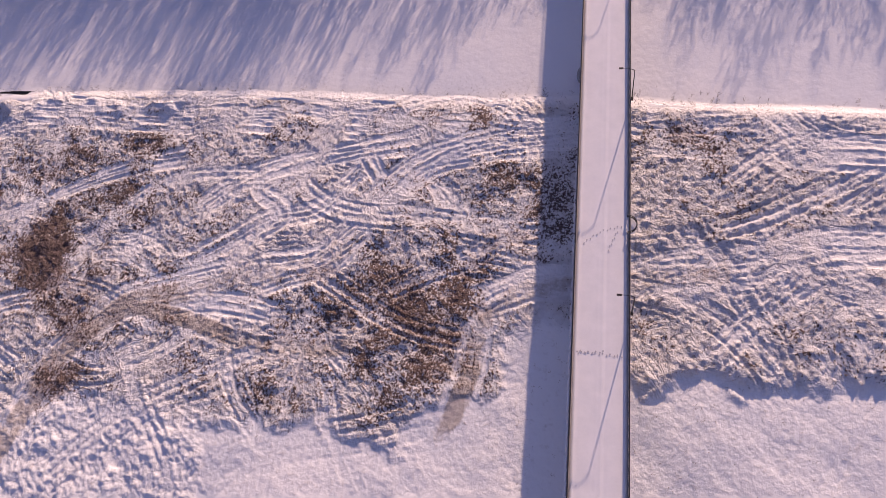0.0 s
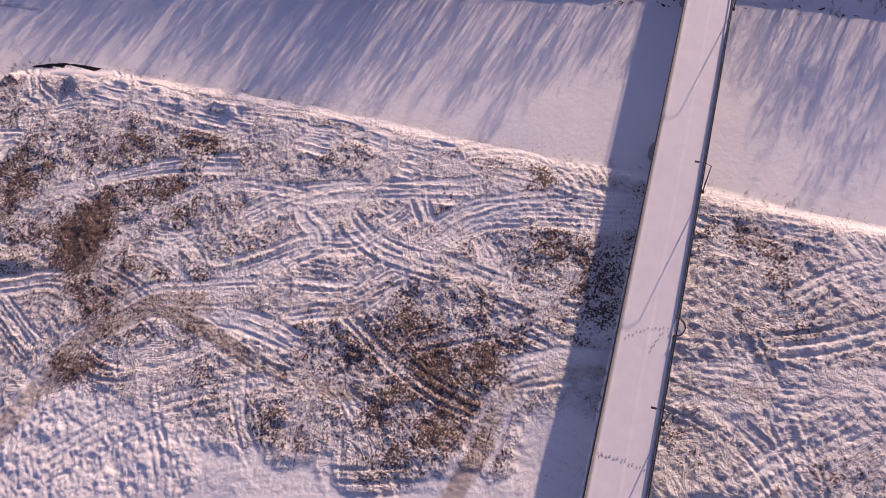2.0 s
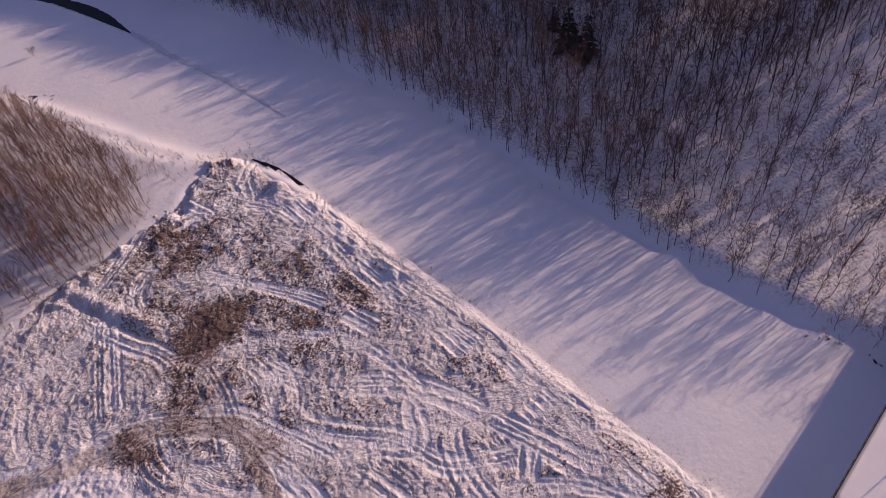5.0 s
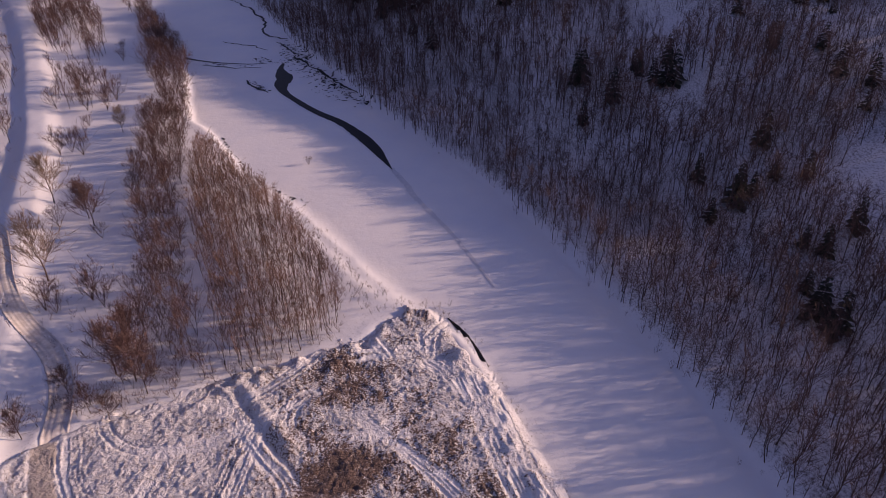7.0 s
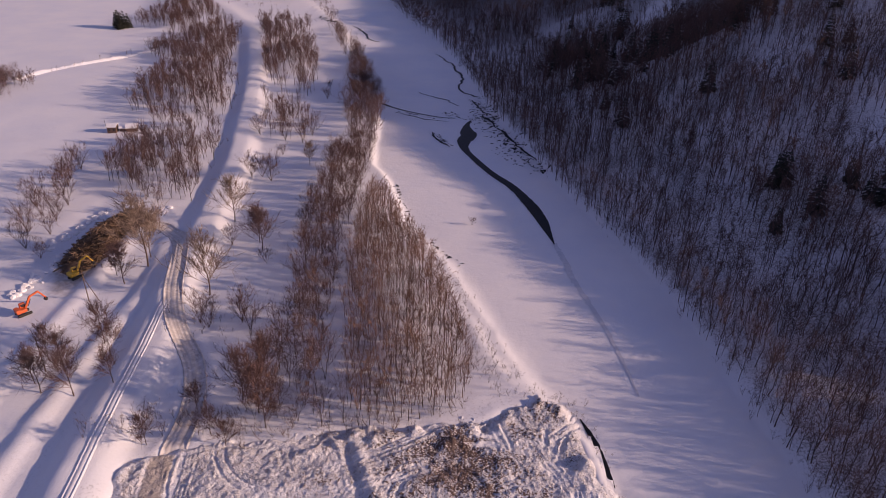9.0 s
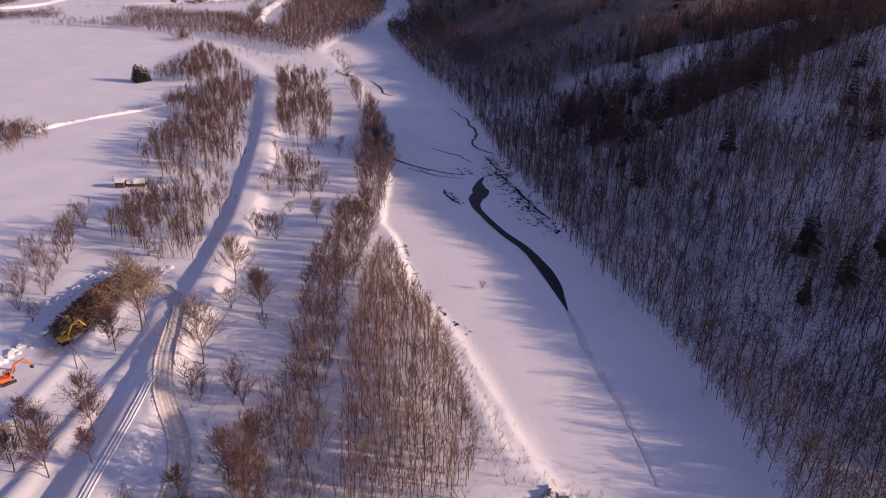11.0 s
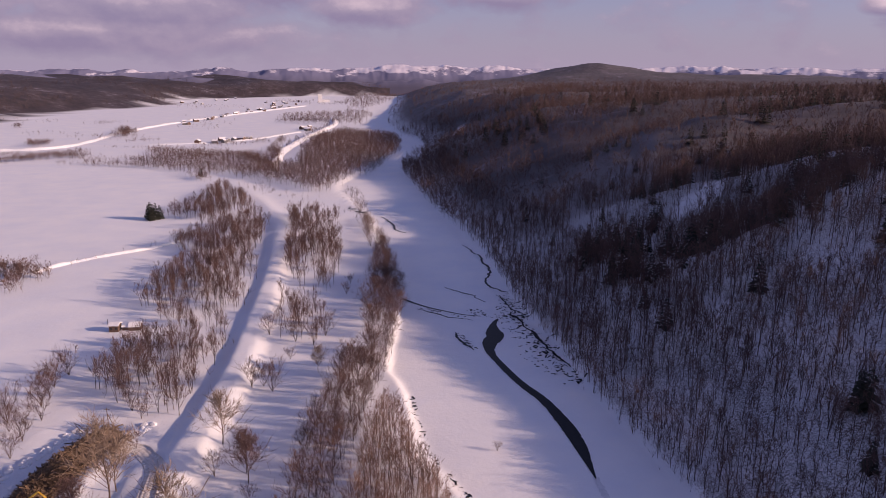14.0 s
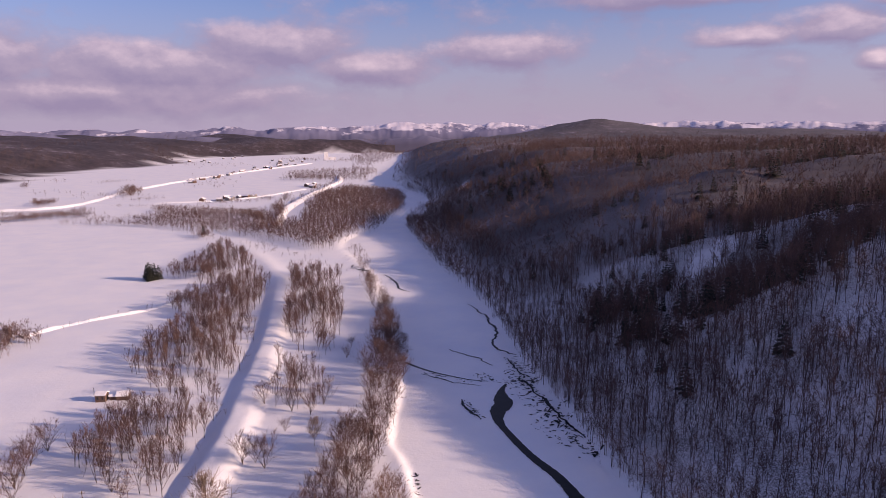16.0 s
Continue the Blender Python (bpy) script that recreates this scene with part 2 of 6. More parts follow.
M_SNOW, M_DUMP = snow_material(), dump_material()
M_BARK = bark_material("bark", (0.040, 0.027, 0.022), (0.125, 0.080, 0.058))
M_TWIG = bark_material("twigs", (0.074, 0.042, 0.039), (0.185, 0.106, 0.090))
M_TWIG_PALE = bark_material("pale_twigs", (0.16, 0.112, 0.085), (0.37, 0.27, 0.20))
M_TWIG_RED = bark_material("red_twigs", (0.14, 0.080, 0.062), (0.34, 0.205, 0.155))
M_TWIG_DIM = bark_material("dim_red_twigs", (0.078, 0.043, 0.038), (0.175, 0.100, 0.083))
M_FARHILL = bark_material("far_hill_wood", (0.050, 0.037, 0.041), (0.120, 0.085, 0.088))
M_WOODS = bark_material("hill_wood", (0.050, 0.036, 0.035), (0.155, 0.102, 0.088))
M_NEEDLE = bark_material("needles", (0.018, 0.021, 0.015), (0.050, 0.052, 0.034))
M_WATER = plain_material("dark_water", (0.006, 0.007, 0.010), (0.012, 0.013, 0.018), 0.4, 0.45, 0, 0.05)
M_WATER.node_tree.nodes["Principled BSDF"].inputs["Specular IOR Level"].default_value = 0.15
M_DECK = plain_material("deck_snow", (0.76, 0.75, 0.76), (0.82, 0.80, 0.81), 0.5, 0.8, 0, 0.3)
M_CONC = plain_material("concrete", (0.30, 0.29, 0.28), (0.42, 0.40, 0.39), 0.8, 0.9)
M_STEEL = plain_material("dark_steel", (0.035, 0.032, 0.034), (0.06, 0.055, 0.055), 3.0, 0.5, 0.6)


# ---- the lie of the land ----
def spline(points, step):
    """A smooth line through points, with a point every step metres."""
    p = np.array(points, float)
    p = np.vstack([2 * p[0] - p[1], p, 2 * p[-1] - p[-2]])
    out = []
    for i in range(1, len(p) - 2):
        n = max(2, int(np.linalg.norm(p[i + 1] - p[i]) / step))
        u = np.linspace(0, 1, n, endpoint=False)[:, None]
        a, b, c, d = p[i - 1], p[i], p[i + 1], p[i + 2]
        out.append(0.5 * (2 * b + (c - a) * u + (2 * a - 5 * b + 4 * c - d) * u**2 + (3 * b - a - 3 * c + d) * u**3))
    return np.vstack(out + [p[-2:-1]])


BANK_L = spline([(72, -400), (69, -90), (67.2, -40), (65.5, 4), (63.0, 35), (60.5, 78), (57.9, 110), (55.3, 143), (52, 161), (46, 176), (40, 191), (22, 237), (7, 259),
                 (0, 276), (-9, 305), (-18, 328), (-21.5, 365), (-25, 401), (-37, 454), (-49, 507), (-68, 575), (-94, 664), (-121, 719), (-150, 805),
                 (-138, 939), (-121, 1080), (-129, 1200), (-178, 1400), (-250, 1600), (-330, 1750), (-330, 1900), (-395, 2282), (-470, 2900), (-620, 4000), (-750, 6000)], 4)
BANK_R = spline([(128, -400), (116, -60), (111, 5), (105, 36), (101, 62), (99.5, 90), (99, 120), (97, 150), (93, 175), (90.5, 200), (84, 236), (75, 266), (67, 290), (58, 322),
                 (49, 367), (34, 417), (16, 515), (-3, 583), (-33, 672), (-72, 817), (-94, 904), (-104, 985), (-97, 1122), (-100, 1206), (-128, 1352),
                 (-196, 1533), (-254, 1780), (-328, 2282), (-399, 2900), (-540, 4000), (-660, 6000)], 4)
HILL_FOOT = spline([(-1250, -1500), (-1230, 1000), (-1239, 1710), (-1309, 2175), (-1267, 2655), (-1330, 3300), (-1150, 3750), (-800, 4100), (-300, 4500), (-100, 6000)], 20)
LEVEE = spline([(-50, 60), (-56, 100), (-59, 131), (-61, 150), (-64, 190), (-68, 214), (-70.5, 238), (-74, 272), (-79.5, 315), (-90, 366), (-108, 446), (-131, 530),
                (-153, 599), (-181, 655), (-228, 735), (-270, 795), (-350, 860)], 3)
ROAD = spline([(-46, 95), (-43.5, 120), (-43, 140), (-43.5, 160), (-49, 177), (-60, 194), (-67, 211), (-71.5, 227), (-76.5, 242), (-83, 250.5), (-90, 256), (-97, 254)], 1)
TERRACE_A = spline([(-93, 120), (-95, 176), (-95.8, 221), (-96, 262)], 3)
TERRACE_B = spline([(-77, 120), (-78.5, 171), (-77.5, 200), (-78.5, 225), (-83, 244)], 3)
DUMP = [(-52, 112), (-53, 143), (-43, 149), (-27, 152), (-16, 152), (-9, 156), (11, 157), (25, 159), (31, 164), (41, 169), (46.5, 167), (50.0, 159.5), (52.9, 144), (55.0, 138), (57.4, 110), (60, 78),
        (62.5, 35), (65, 4), (66.7, -40), (67.5, -75), (17, -75), (17, -33), (14, -28), (13, -16), (12.8, -5), (15, -2), (20, 14), (15, 19), (9, 22), (3, 28), (-5, 31), (-6.6, 35),
        (-7.7, 52), (-7.5, 64), (-9, 73), (-28, 71), (-36, 100), (-48, 104)]


CORE = DUMP
DUMP = CORE[:20] + [(-27, -75), (-27, 20), (-31, 71), (-40, 100), (-48, 104)]


def fbm(x, y, scale, octaves=4, seed=0.0, gain=0.5):
    """Smooth random heights over the plan, about -1 to 1."""
    out, amp = np.zeros_like(x, dtype=float), 1.0
    for o in range(octaves):
        f = 2**o / scale
        xx, yy = x * f + 17.3 * o + seed, y * f + 31.7 * o - seed * 1.7
        xi, yi = np.floor(xx), np.floor(yy)
        fx, fy = xx - xi, yy - yi
        fx, fy = fx * fx * (3 - 2 * fx), fy * fy * (3 - 2 * fy)

        def h(a, b):
            s = np.sin(a * 127.1 + b * 311.7) * 43758.5453
            return (s - np.floor(s)) * 2 - 1

        out += amp * ((h(xi, yi) * (1 - fx) + h(xi + 1, yi) * fx) * (1 - fy) + (h(xi, yi + 1) * (1 - fx) + h(xi + 1, yi + 1) * fx) * fy)
        amp *= gain
    return out


def step(a, b, v):
    u = np.clip((v - a) / (b - a), 0, 1)
    return u * u * (3 - 2 * u)


def near_line(x, y, line, reach):
    """Distance to a line, worked out only within reach of it (else reach)."""
    out = np.full(x.shape, float(reach))
    lo, hi = line.min(0) - reach, line.max(0) + reach
    m = (x > lo[0]) & (x < hi[0]) & (y > lo[1]) & (y < hi[1])
    if not m.any():
        return out
    px, py = x[m], y[m]
    best = np.full(px.shape, float(reach))
    for (ax, ay), (bx, by) in zip(line[:-1], line[1:]):
        dx, dy = bx - ax, by - ay
        u = np.clip(((px - ax) * dx + (py - ay) * dy) / (dx * dx + dy * dy + 1e-9), 0, 1)
        best = np.minimum(best, np.hypot(px - ax - u * dx, py - ay - u * dy))
    out[m] = best
    return out


def inside(x, y, poly):
    res = np.zeros(x.shape, bool)
    for (ax, ay), (bx, by) in zip(poly, poly[1:] + poly[:1]):
        cross = (ay > y) != (by > y)
        res ^= cross & (x < (bx - ax) * (y - ay) / (by - ay + 1e-12) + ax)
    return res


def dump_depth(x, y):
    """How far inside the dump's edge (negative outside)."""
    d = near_line(x, y, np.array(DUMP + DUMP[:1], float), 40)
    return np.where(inside(x, y, DUMP), d, -d)


def core_depth(x, y):
    """How far inside the churned part of the dump (negative on the clean margin)."""
    d = near_line(x, y, np.array(CORE + CORE[:1], float), 40)
    return np.where(inside(x, y, CORE), d, -d)


def bank(line, y):
    return np.interp(y, line[:, 1], line[:, 0])


# spurs of the hill that run down to the river: place along the valley, height, half width, slant
SPURS = [(250, 5, 26, 0.10), (325, 7, 26, 0.10), (399, 18, 32, 0.06), (475, 16, 35, -0.35), (655, 15, 38, 0.23), (830, 10, 45, 0.3), (960, 12, 50, 0.3), (1210, 15, 70, 0.3), (1450, 14, 90, 0.3)]


def hill_height(d, y):
    """The wooded hill, d metres beyond the river's far bank: a wooded flat, then a flank cut by ravines that eases off to a broad top."""
    ys = [-200, 120, 240, 320, 460, 680, 900, 1300, 2500]
    top = np.interp(y, ys, [55, 55, 82, 88, 88, 88, 88, 88, 84])
    slope = np.interp(y, ys, [0.17, 0.17, 0.46, 0.50, 0.45, 0.44, 0.50, 0.68, 0.50])
    flat = np.interp(y, [-200, 160, 260, 900, 1300], [42, 40, 24, 22, 9])
    spur = sum(h * np.exp(-((y - c - k * (d - 200)) / w) ** 2) for c, h, w, k in SPURS)
    cut = step(45, 130, d) * step(900, 350, d) * step(150, 250, y)
    return 2.0 + top * np.tanh(np.maximum(0, d - flat) * slope / top) + (spur - 6) * cut


def height(x, y):
    """The ground's height over the ice."""
    x, y = np.asarray(x, float), np.asarray(y, float)
    dl, dr = bank(BANK_L, y) - x, x - bank(BANK_R, y)
    wob = fbm(x, y, 9, 3, 3.0)
    shelf = np.interp(y, [150, 185, 235, 262, 290], [1.5, 16, 14, 7, 2.5])
    left = (2.0 + 0.25 * fbm(x, y, 40, 3, 1.0)) * step(0, 1, (dl + 0.8 * wob) / shelf)
    left += 0.22 * wob * step(2, 6, dl)
    left += 0.2 * np.exp(-((dl - 3.2) / 2.2) ** 2) * step(240, 300, y)
    left += (0.55 * np.exp(-((dl - 6.5 - wob) / 1.3) ** 2) + 0.35 * np.exp(-((dl - 12.0 - wob) / 1.2) ** 2)) * step(168, 185, y) * step(262, 240, y)
    d = near_line(x, y, LEVEE, 40)
    left += 2.7 * (1 - step(2.5, 10.0, d))
    for ridge, h in ((TERRACE_A, 0.9), (TERRACE_B, 1.0)):
        left += h * (1 - step(0.8, 4.0, near_line(x, y, ridge, 20)))
    r = near_line(x, y, ROAD, 20)
    left += 0.5 * np.exp(-((r - 3.6) / 1.1) ** 2) - 0.3 * (1 - step(2.2, 3.0, r))
    # far hills beyond the fields
    foot = np.interp(y, HILL_FOOT[:, 1], HILL_FOOT[:, 0]) - x + 60 * fbm(x, y, 500, 3, 5.0)
    up = np.maximum(0, foot)
    left += (84 + 26 * fbm(x, y, 420, 5, 2.0, 0.5) + 10 * fbm(x, y, 90, 3, 6.0)) * (1 - np.exp(-up / 230))
    hill = hill_height(np.maximum(dr, 0), y)
    spur = fbm(x, y, 170, 4, 9.0) * 6 * step(60, 220, dr) + fbm(x, y, 600, 3, 4.0) * 6 * step(250, 800, dr)
    spur += fbm(x, y, 70, 3, 14.0) * 6 * step(50, 110, dr) * step(420, 200, dr) * step(140, 260, y)
    knob = 80 * np.exp(-(((x - 520) / 400) ** 2 + ((y - 4050) / 420) ** 2)) + 12 * np.exp(-(((x - 490) / 130) ** 2 + ((y - 4050) / 300) ** 2)) + 48 * np.exp(-(((x - 1500) / 800) ** 2 + ((y - 4050) / 420) ** 2))
    right = (hill + spur + knob + 0.25 * wob) * step(0, 1, (dr + 0.5 * wob) / 6.0)
    ice = 0.05 * fbm(x, y, 14, 3, 7.0) + 0.03 * fbm(x, y, 2.5, 2, 8.0)
    z = np.where(dl > 0, left, np.where(dr > 0, right, ice))
    return z - 1.3 * step(0.5, 3, dump_depth(x, y))


GROVES = [(201, 443, 18), (172, 437, 15), (145, 430, 14), (120, 417, 16), (90, 478, 13), (93, 414, 13), (163, 402, 12), (116, 479, 12), (81, 458, 12), (135, 272, 9), (118, 258, 7), (160, 259, 12), (177, 353, 13), (106, 444, 10), (230, 600, 28), (178, 620, 24), (128, 660, 16), (290, 480, 45), (330, 690, 55), (20, 900, 30), (60, 820, 26)]
CLEARINGS = [(138, 486, 14), (129, 478, 10), (152, 496, 9), (120, 352, 6), (112, 345, 5), (-45, 1225, 12)]


def clearing(x, y):
    out = np.zeros(np.shape(x))
    for cx, cy, cr in CLEARINGS:
        out = np.maximum(out, 1 - step(0.6, 1.25, np.hypot(x - cx, (y - cy) * 0.8) / cr + 0.25 * fbm(np.asarray(x, float), np.asarray(y, float), 12, 3, 2.0)))
    return out


def height_at(x, y):
    return float(height(np.array([x]), np.array([y]))[0])


def grid_mesh(name, xs, ys, z, attributes=(), keep=None):
    """A sheet of quads over the plan."""
    nx, ny = len(xs), len(ys)
    gx, gy = np.meshgrid(xs, ys)
    co = np.stack([gx, gy, z], -1).reshape(-1, 3)
    i = np.arange(nx * ny).reshape(ny, nx)
    q = np.stack([i[:-1, :-1], i[:-1, 1:], i[1:, 1:], i[1:, :-1]], -1).reshape(-1, 4)
    if keep is not None:
        k = keep.reshape(-1)[q].any(1)
        q = q[k]
    return raw_mesh(name, co, q, attributes)


def raw_mesh(name, co, faces, attributes=(), smooth=True):
    used, inv = np.unique(faces, return_inverse=True)
    co, faces = co[used], inv.reshape(faces.shape)
    me = bpy.data.meshes.new(name)
    n, k = faces.shape
    me.vertices.add(len(co))
    me.vertices.foreach_set("co", co.astype(np.float32).ravel())
    me.loops.add(n * k)
    me.loops.foreach_set("vertex_index", faces.astype(np.int32).ravel())
    me.polygons.add(n)
    me.polygons.foreach_set("loop_start", np.arange(0, n * k, k, dtype=np.int32))
    me.polygons.foreach_set("loop_total", np.full(n, k, dtype=np.int32))
    me.polygons.foreach_set("use_smooth", np.full(n, smooth))
    for an, v in attributes:
        a = me.attributes.new(an, "FLOAT", "POINT")
        a.data.foreach_set("value", v.reshape(-1)[used].astype(np.float32))
    me.update(calc_edges=True)
    return me


def spaced(*runs):
    """Grid lines: (from, to, step) runs; a negative step widens evenly towards the far end."""
    out = []
    for a, b, s in runs:
        out.extend(np.arange(a, b, s))
    return np.array(sorted(set(np.round(out, 3))))


def widening(a, b, s0, grow):
    out, v, s = [], a, s0
    sign = 1 if b > a else -1
    while sign * (b - v) > 0:
        out.append(v)
        v += sign * s
        s *= grow
    return out + [b]


# ---- ground: one sheet out to the horizon ----
gx = np.unique(np.round(np.concatenate([widening(-120, -4600, 1.8, 1.06), np.arange(-120, 130, 1.4), widening(130, 4600, 1.8, 1.05)]), 2))
gy = np.unique(np.round(np.concatenate([widening(-80, -2500, 2, 1.12), np.arange(-80, 300, 1.5), widening(300, 4900, 1.9, 1.027)]), 2))
GX, GY = np.meshgrid(gx, gy)
GZ = height(GX, GY)
far_dist = np.hypot(GX - 22, GY - 80)
dl_all, dr_all = bank(BANK_L, GY) - GX, GX - bank(BANK_R, GY)
litter_shade = np.where(dl_all > 0, 0.16 * step(-0.3, 0.5, fbm(GX, GY, 25, 3, 6.0)) * (GY < 300), 0.0)
litter_shade = np.maximum(litter_shade, 0.30 * step(-14, -1, dump_depth(GX, GY)) * step(-0.4, 0.3, fbm(GX, GY, 8, 3, 3.1)))
# hillside: undergrowth, made stronger to paint in the shade under the trees
litter_shade = np.maximum(litter_shade, step(0, 8, dr_all) * (np.interp(GY, [50, 120, 200], [0.5, 0.85, 0.95]) + 0.4 * fbm(GX, GY, 20, 3, 7.7)))
foot_all = np.interp(GY, HILL_FOOT[:, 1], HILL_FOOT[:, 0]) - GX + 60 * fbm(GX, GY, 500, 3, 5.0)
clear = clearing(GX, GY)
litter_shade *= 1 - 0.8 * clear
forest = np.maximum(step(-30, -5, foot_all + 45 * fbm(GX, GY, 130, 3, 8.0)), step(10, 50, dr_all) * step(300, 620, far_dist) * 0.92 * (1 - 0.9 * clear))
road_d = near_line(GX, GY, ROAD, 12)
packed = (0.9 * (1 - step(6, 11, np.hypot((GX + 103) * 1.2, (GY - 234) * 0.36) + 2 * fbm(GX, GY, 6, 3, 1.1))))
ground = new("ground", grid_mesh("ground", gx, gy, GZ, (("litter_shade", litter_shade), ("forest", forest), ("packed", packed))))
ground.data.materials.append(M_SNOW)
tagged(ground, "snow-covered valley floor, frozen river and wooded hillside", "ground", kind="structure")

# ---- the snow dump: pushed snow, ruts and soil on the near bank ----
RES = 0.2
RX0, RY0, RNX, RNY = -70, -80, 720, 1280
rut_map, soil_map, berm_map, calm_map = (np.zeros((RNY, RNX)) for k in range(4))


def stamp(target, line, offsets, values, along=None):
    along = np.ones(len(line)) if along is None else along
    d = np.gradient(line, axis=0)
    d /= np.linalg.norm(d, axis=1)[:, None] + 1e-9
    for o, v in zip(offsets, values):
        ix = ((line[:, 0] - d[:, 1] * o - RX0) / RES).astype(int)
        iy = ((line[:, 1] + d[:, 0] * o - RY0) / RES).astype(int)
        m = (ix >= 0) & (ix < RNX) & (iy >= 0) & (iy < RNY)
        np.maximum.at(target, (iy[m], ix[m]), v * along[m])


def track(line, gauge, depth, soil):
    """Two wheel ruts with the snow pressed up beside them."""
    for side in (-gauge / 2, gauge / 2):
        off = np.arange(-0.3, 0.31, 0.1)
        stamp(rut_map, line, side + off, depth * (1 - (off / 0.45) ** 2))
        stamp(soil_map, line, side + off, np.full(len(off), max(soil, 0)))
        for e in (-0.6, -0.5, 0.5, 0.6):
            stamp(berm_map, line, [side + e], [depth * 0.8])


rng = np.random.default_rng(4)
for k in range(60):
    x, y = rng.uniform(-62, 66), rng.uniform(-75, 168)
    head = rng.choice([math.pi / 2, -math.pi / 2]) + rng.normal(0, 0.6)
    curve, length = rng.normal(0, 0.03), rng.uniform(18, 65)
    s = np.arange(0, length, 0.1)
    th = head + curve * s + 0.3 * np.sin(s / rng.uniform(6, 14) + rng.uniform(0, 6))
    line = np.stack([x + np.cumsum(np.cos(th)) * 0.1, y + np.cumsum(np.sin(th)) * 0.1], 1)
    side = np.stack([-np.sin(th), np.cos(th)], 1)
    dep = rng.uniform(0.10, 0.26)
    wide = rng.uniform(1.2, 2.2)
    off = np.arange(-wide, wide + 0.01, 0.1)
    stamp(calm_map, line, off, 0.45 * (1 - (off / (wide + 0.1)) ** 4))
    for n in range(rng.integers(1, 4)):
        track(line + side * (n * rng.uniform(0.9, 2.6)), rng.uniform(1.5, 2.2), dep, -0.3)
HAUL = [spline([(-45.5, 158), (-44.5, 147), (-42.5, 132), (-36, 119), (-26, 112), (-12, 108), (-4, 106), (3, 101), (9, 95), (12, 87), (17.6, 73.6), (22.8, 58), (29.5, 53), (41, 47), (48.5, 39), (54, 21), (56, -5), (58, -60)], 0.12),
        spline([(9, 95), (8, 80), (6, 67), (8, 50), (13, 40)], 0.12),
        spline([(-20, 33), (-14, 31), (-2, 27), (8, 25), (16, 24.6), (22, 20.7), (25, 15), (29, -2), (33, -19), (38, -29), (41, -45), (45, -75)], 0.12),
        spline([(58, 60), (53, 100), (48, 135), (40, 155)], 0.12), spline([(61, 10), (58.5, 55), (53, 95), (45, 128), (25, 140)], 0.12), spline([(22, 20), (28, 30), (42, 36), (50, 60), (48, 90)], 0.12)]
for i, line in enumerate(HAUL):
    wide = (2.7, 1.8, 1.9, 2.0, 2.0, 2.0)[i]
    off = np.arange(-wide, wide + 0.01, 0.1)
    cut = (int(len(line) * 0.40), int(len(line) * 0.85), int(len(line) * 0.42), 0, 0, 0)[i]
    if i < 3:
        for piece, v in ((line[:cut // 2], 0.9), (line[:cut], (0.62, 0.45, 0.35)[i]), (line[cut:int(cut * 1.35)], 0.25)):
            stamp(soil_map, piece, off, v * (1 - (off / wide) ** 4))
    for o in np.cumsum(rng.uniform(0.7, 1.7, 8)) - wide:
        track(line + np.array([0, 0]) + o * np.stack([-np.gradient(line[:, 1]), np.gradient(line[:, 0])], 1) / 0.12, 1.9, 0.11, 0.0)


# bundles of wheel tracks that run side by side
BUNDLES = [([(48.4, 148), (50.5, 111), (53.1, 75), (54.3, 55), (55.4, 33.7), (55.5, 20), (60.4, 2.8), (63.3, -14), (66, -39)], 2.6), ([(51.4, 150), (52.8, 118), (57.1, 87.6), (57, 50.8), (58, 27)], 1.6),
           ([(19.6, 103), (27.5, 90), (35.5, 82), (40.8, 75), (45.7, 64), (48.6, 55.6), (52.3, 41)], 1.9), ([(17, 88.8), (22.2, 80.7), (30.2, 71.6), (34.1, 62), (41.3, 57), (46.9, 53.7)], 1.7),
           ([(44.8, 71.3), (37.2, 75.8), (32.2, 68.9), (26.3, 75.4)], 1.3), ([(50.3, 56), (43.9, 51), (39.6, 45.8)], 1.4), ([(21.6, 60.5), (24.8, 54.5), (34.9, 50.4), (44.1, 43.9), (48, 39), (51.4, 27)], 2.4),
           ([(17.3, 27.9), (20.7, 24.5), (23.7, 19.7), (25.8, 15.6), (28.4, 0), (31.2, -8.4), (32.7, -17.3), (35.8, -24), (39, -31.5), (41, -45), (44, -60)], 2.8), ([(25.1, 0), (28.5, -8.7), (31.2, -20.4), (31.6, -29), (30.2, -38), (28, -52)], 2.3),
           ([(15.2, -7), (17.1, -13.8), (23.2, -19.2), (28.7, -25), (33.3, -29.4)], 1.7), ([(15.5, -21.3), (14.7, -26.9), (16.7, -30.5), (20, -32), (22.9, -30)], 1.2), ([(29.8, -32.3), (23.8, -35), (18.9, -37.2)], 1.4),
           ([(22.8, 154), (33.5, 152.6), (43, 146), (48.9, 125.5), (49.7, 106), (52, 92)], 2.0), ([(9.2, 90), (11.7, 79), (11.7, 65.8), (8.3, 53.6), (4.2, 46)], 2.2), ([(45, 159), (39.8, 145), (28.8, 139)], 1.6),
           ([(15.5, 70.8), (23.7, 58), (35.8, 47.5), (48, 39.4), (53.9, 26), (55, 14.8)], 2.0), ([(2.5, 24.7), (12.4, 24.3), (18.1, 23.3), (22.1, 21.3), (25.7, 15.6)], 1.8), ([(-9, 148), (0, 130), (6, 118), (3, 105)], 1.8), ([(20, 152), (22, 135), (30, 122), (38, 108), (44, 90)], 1.8)]
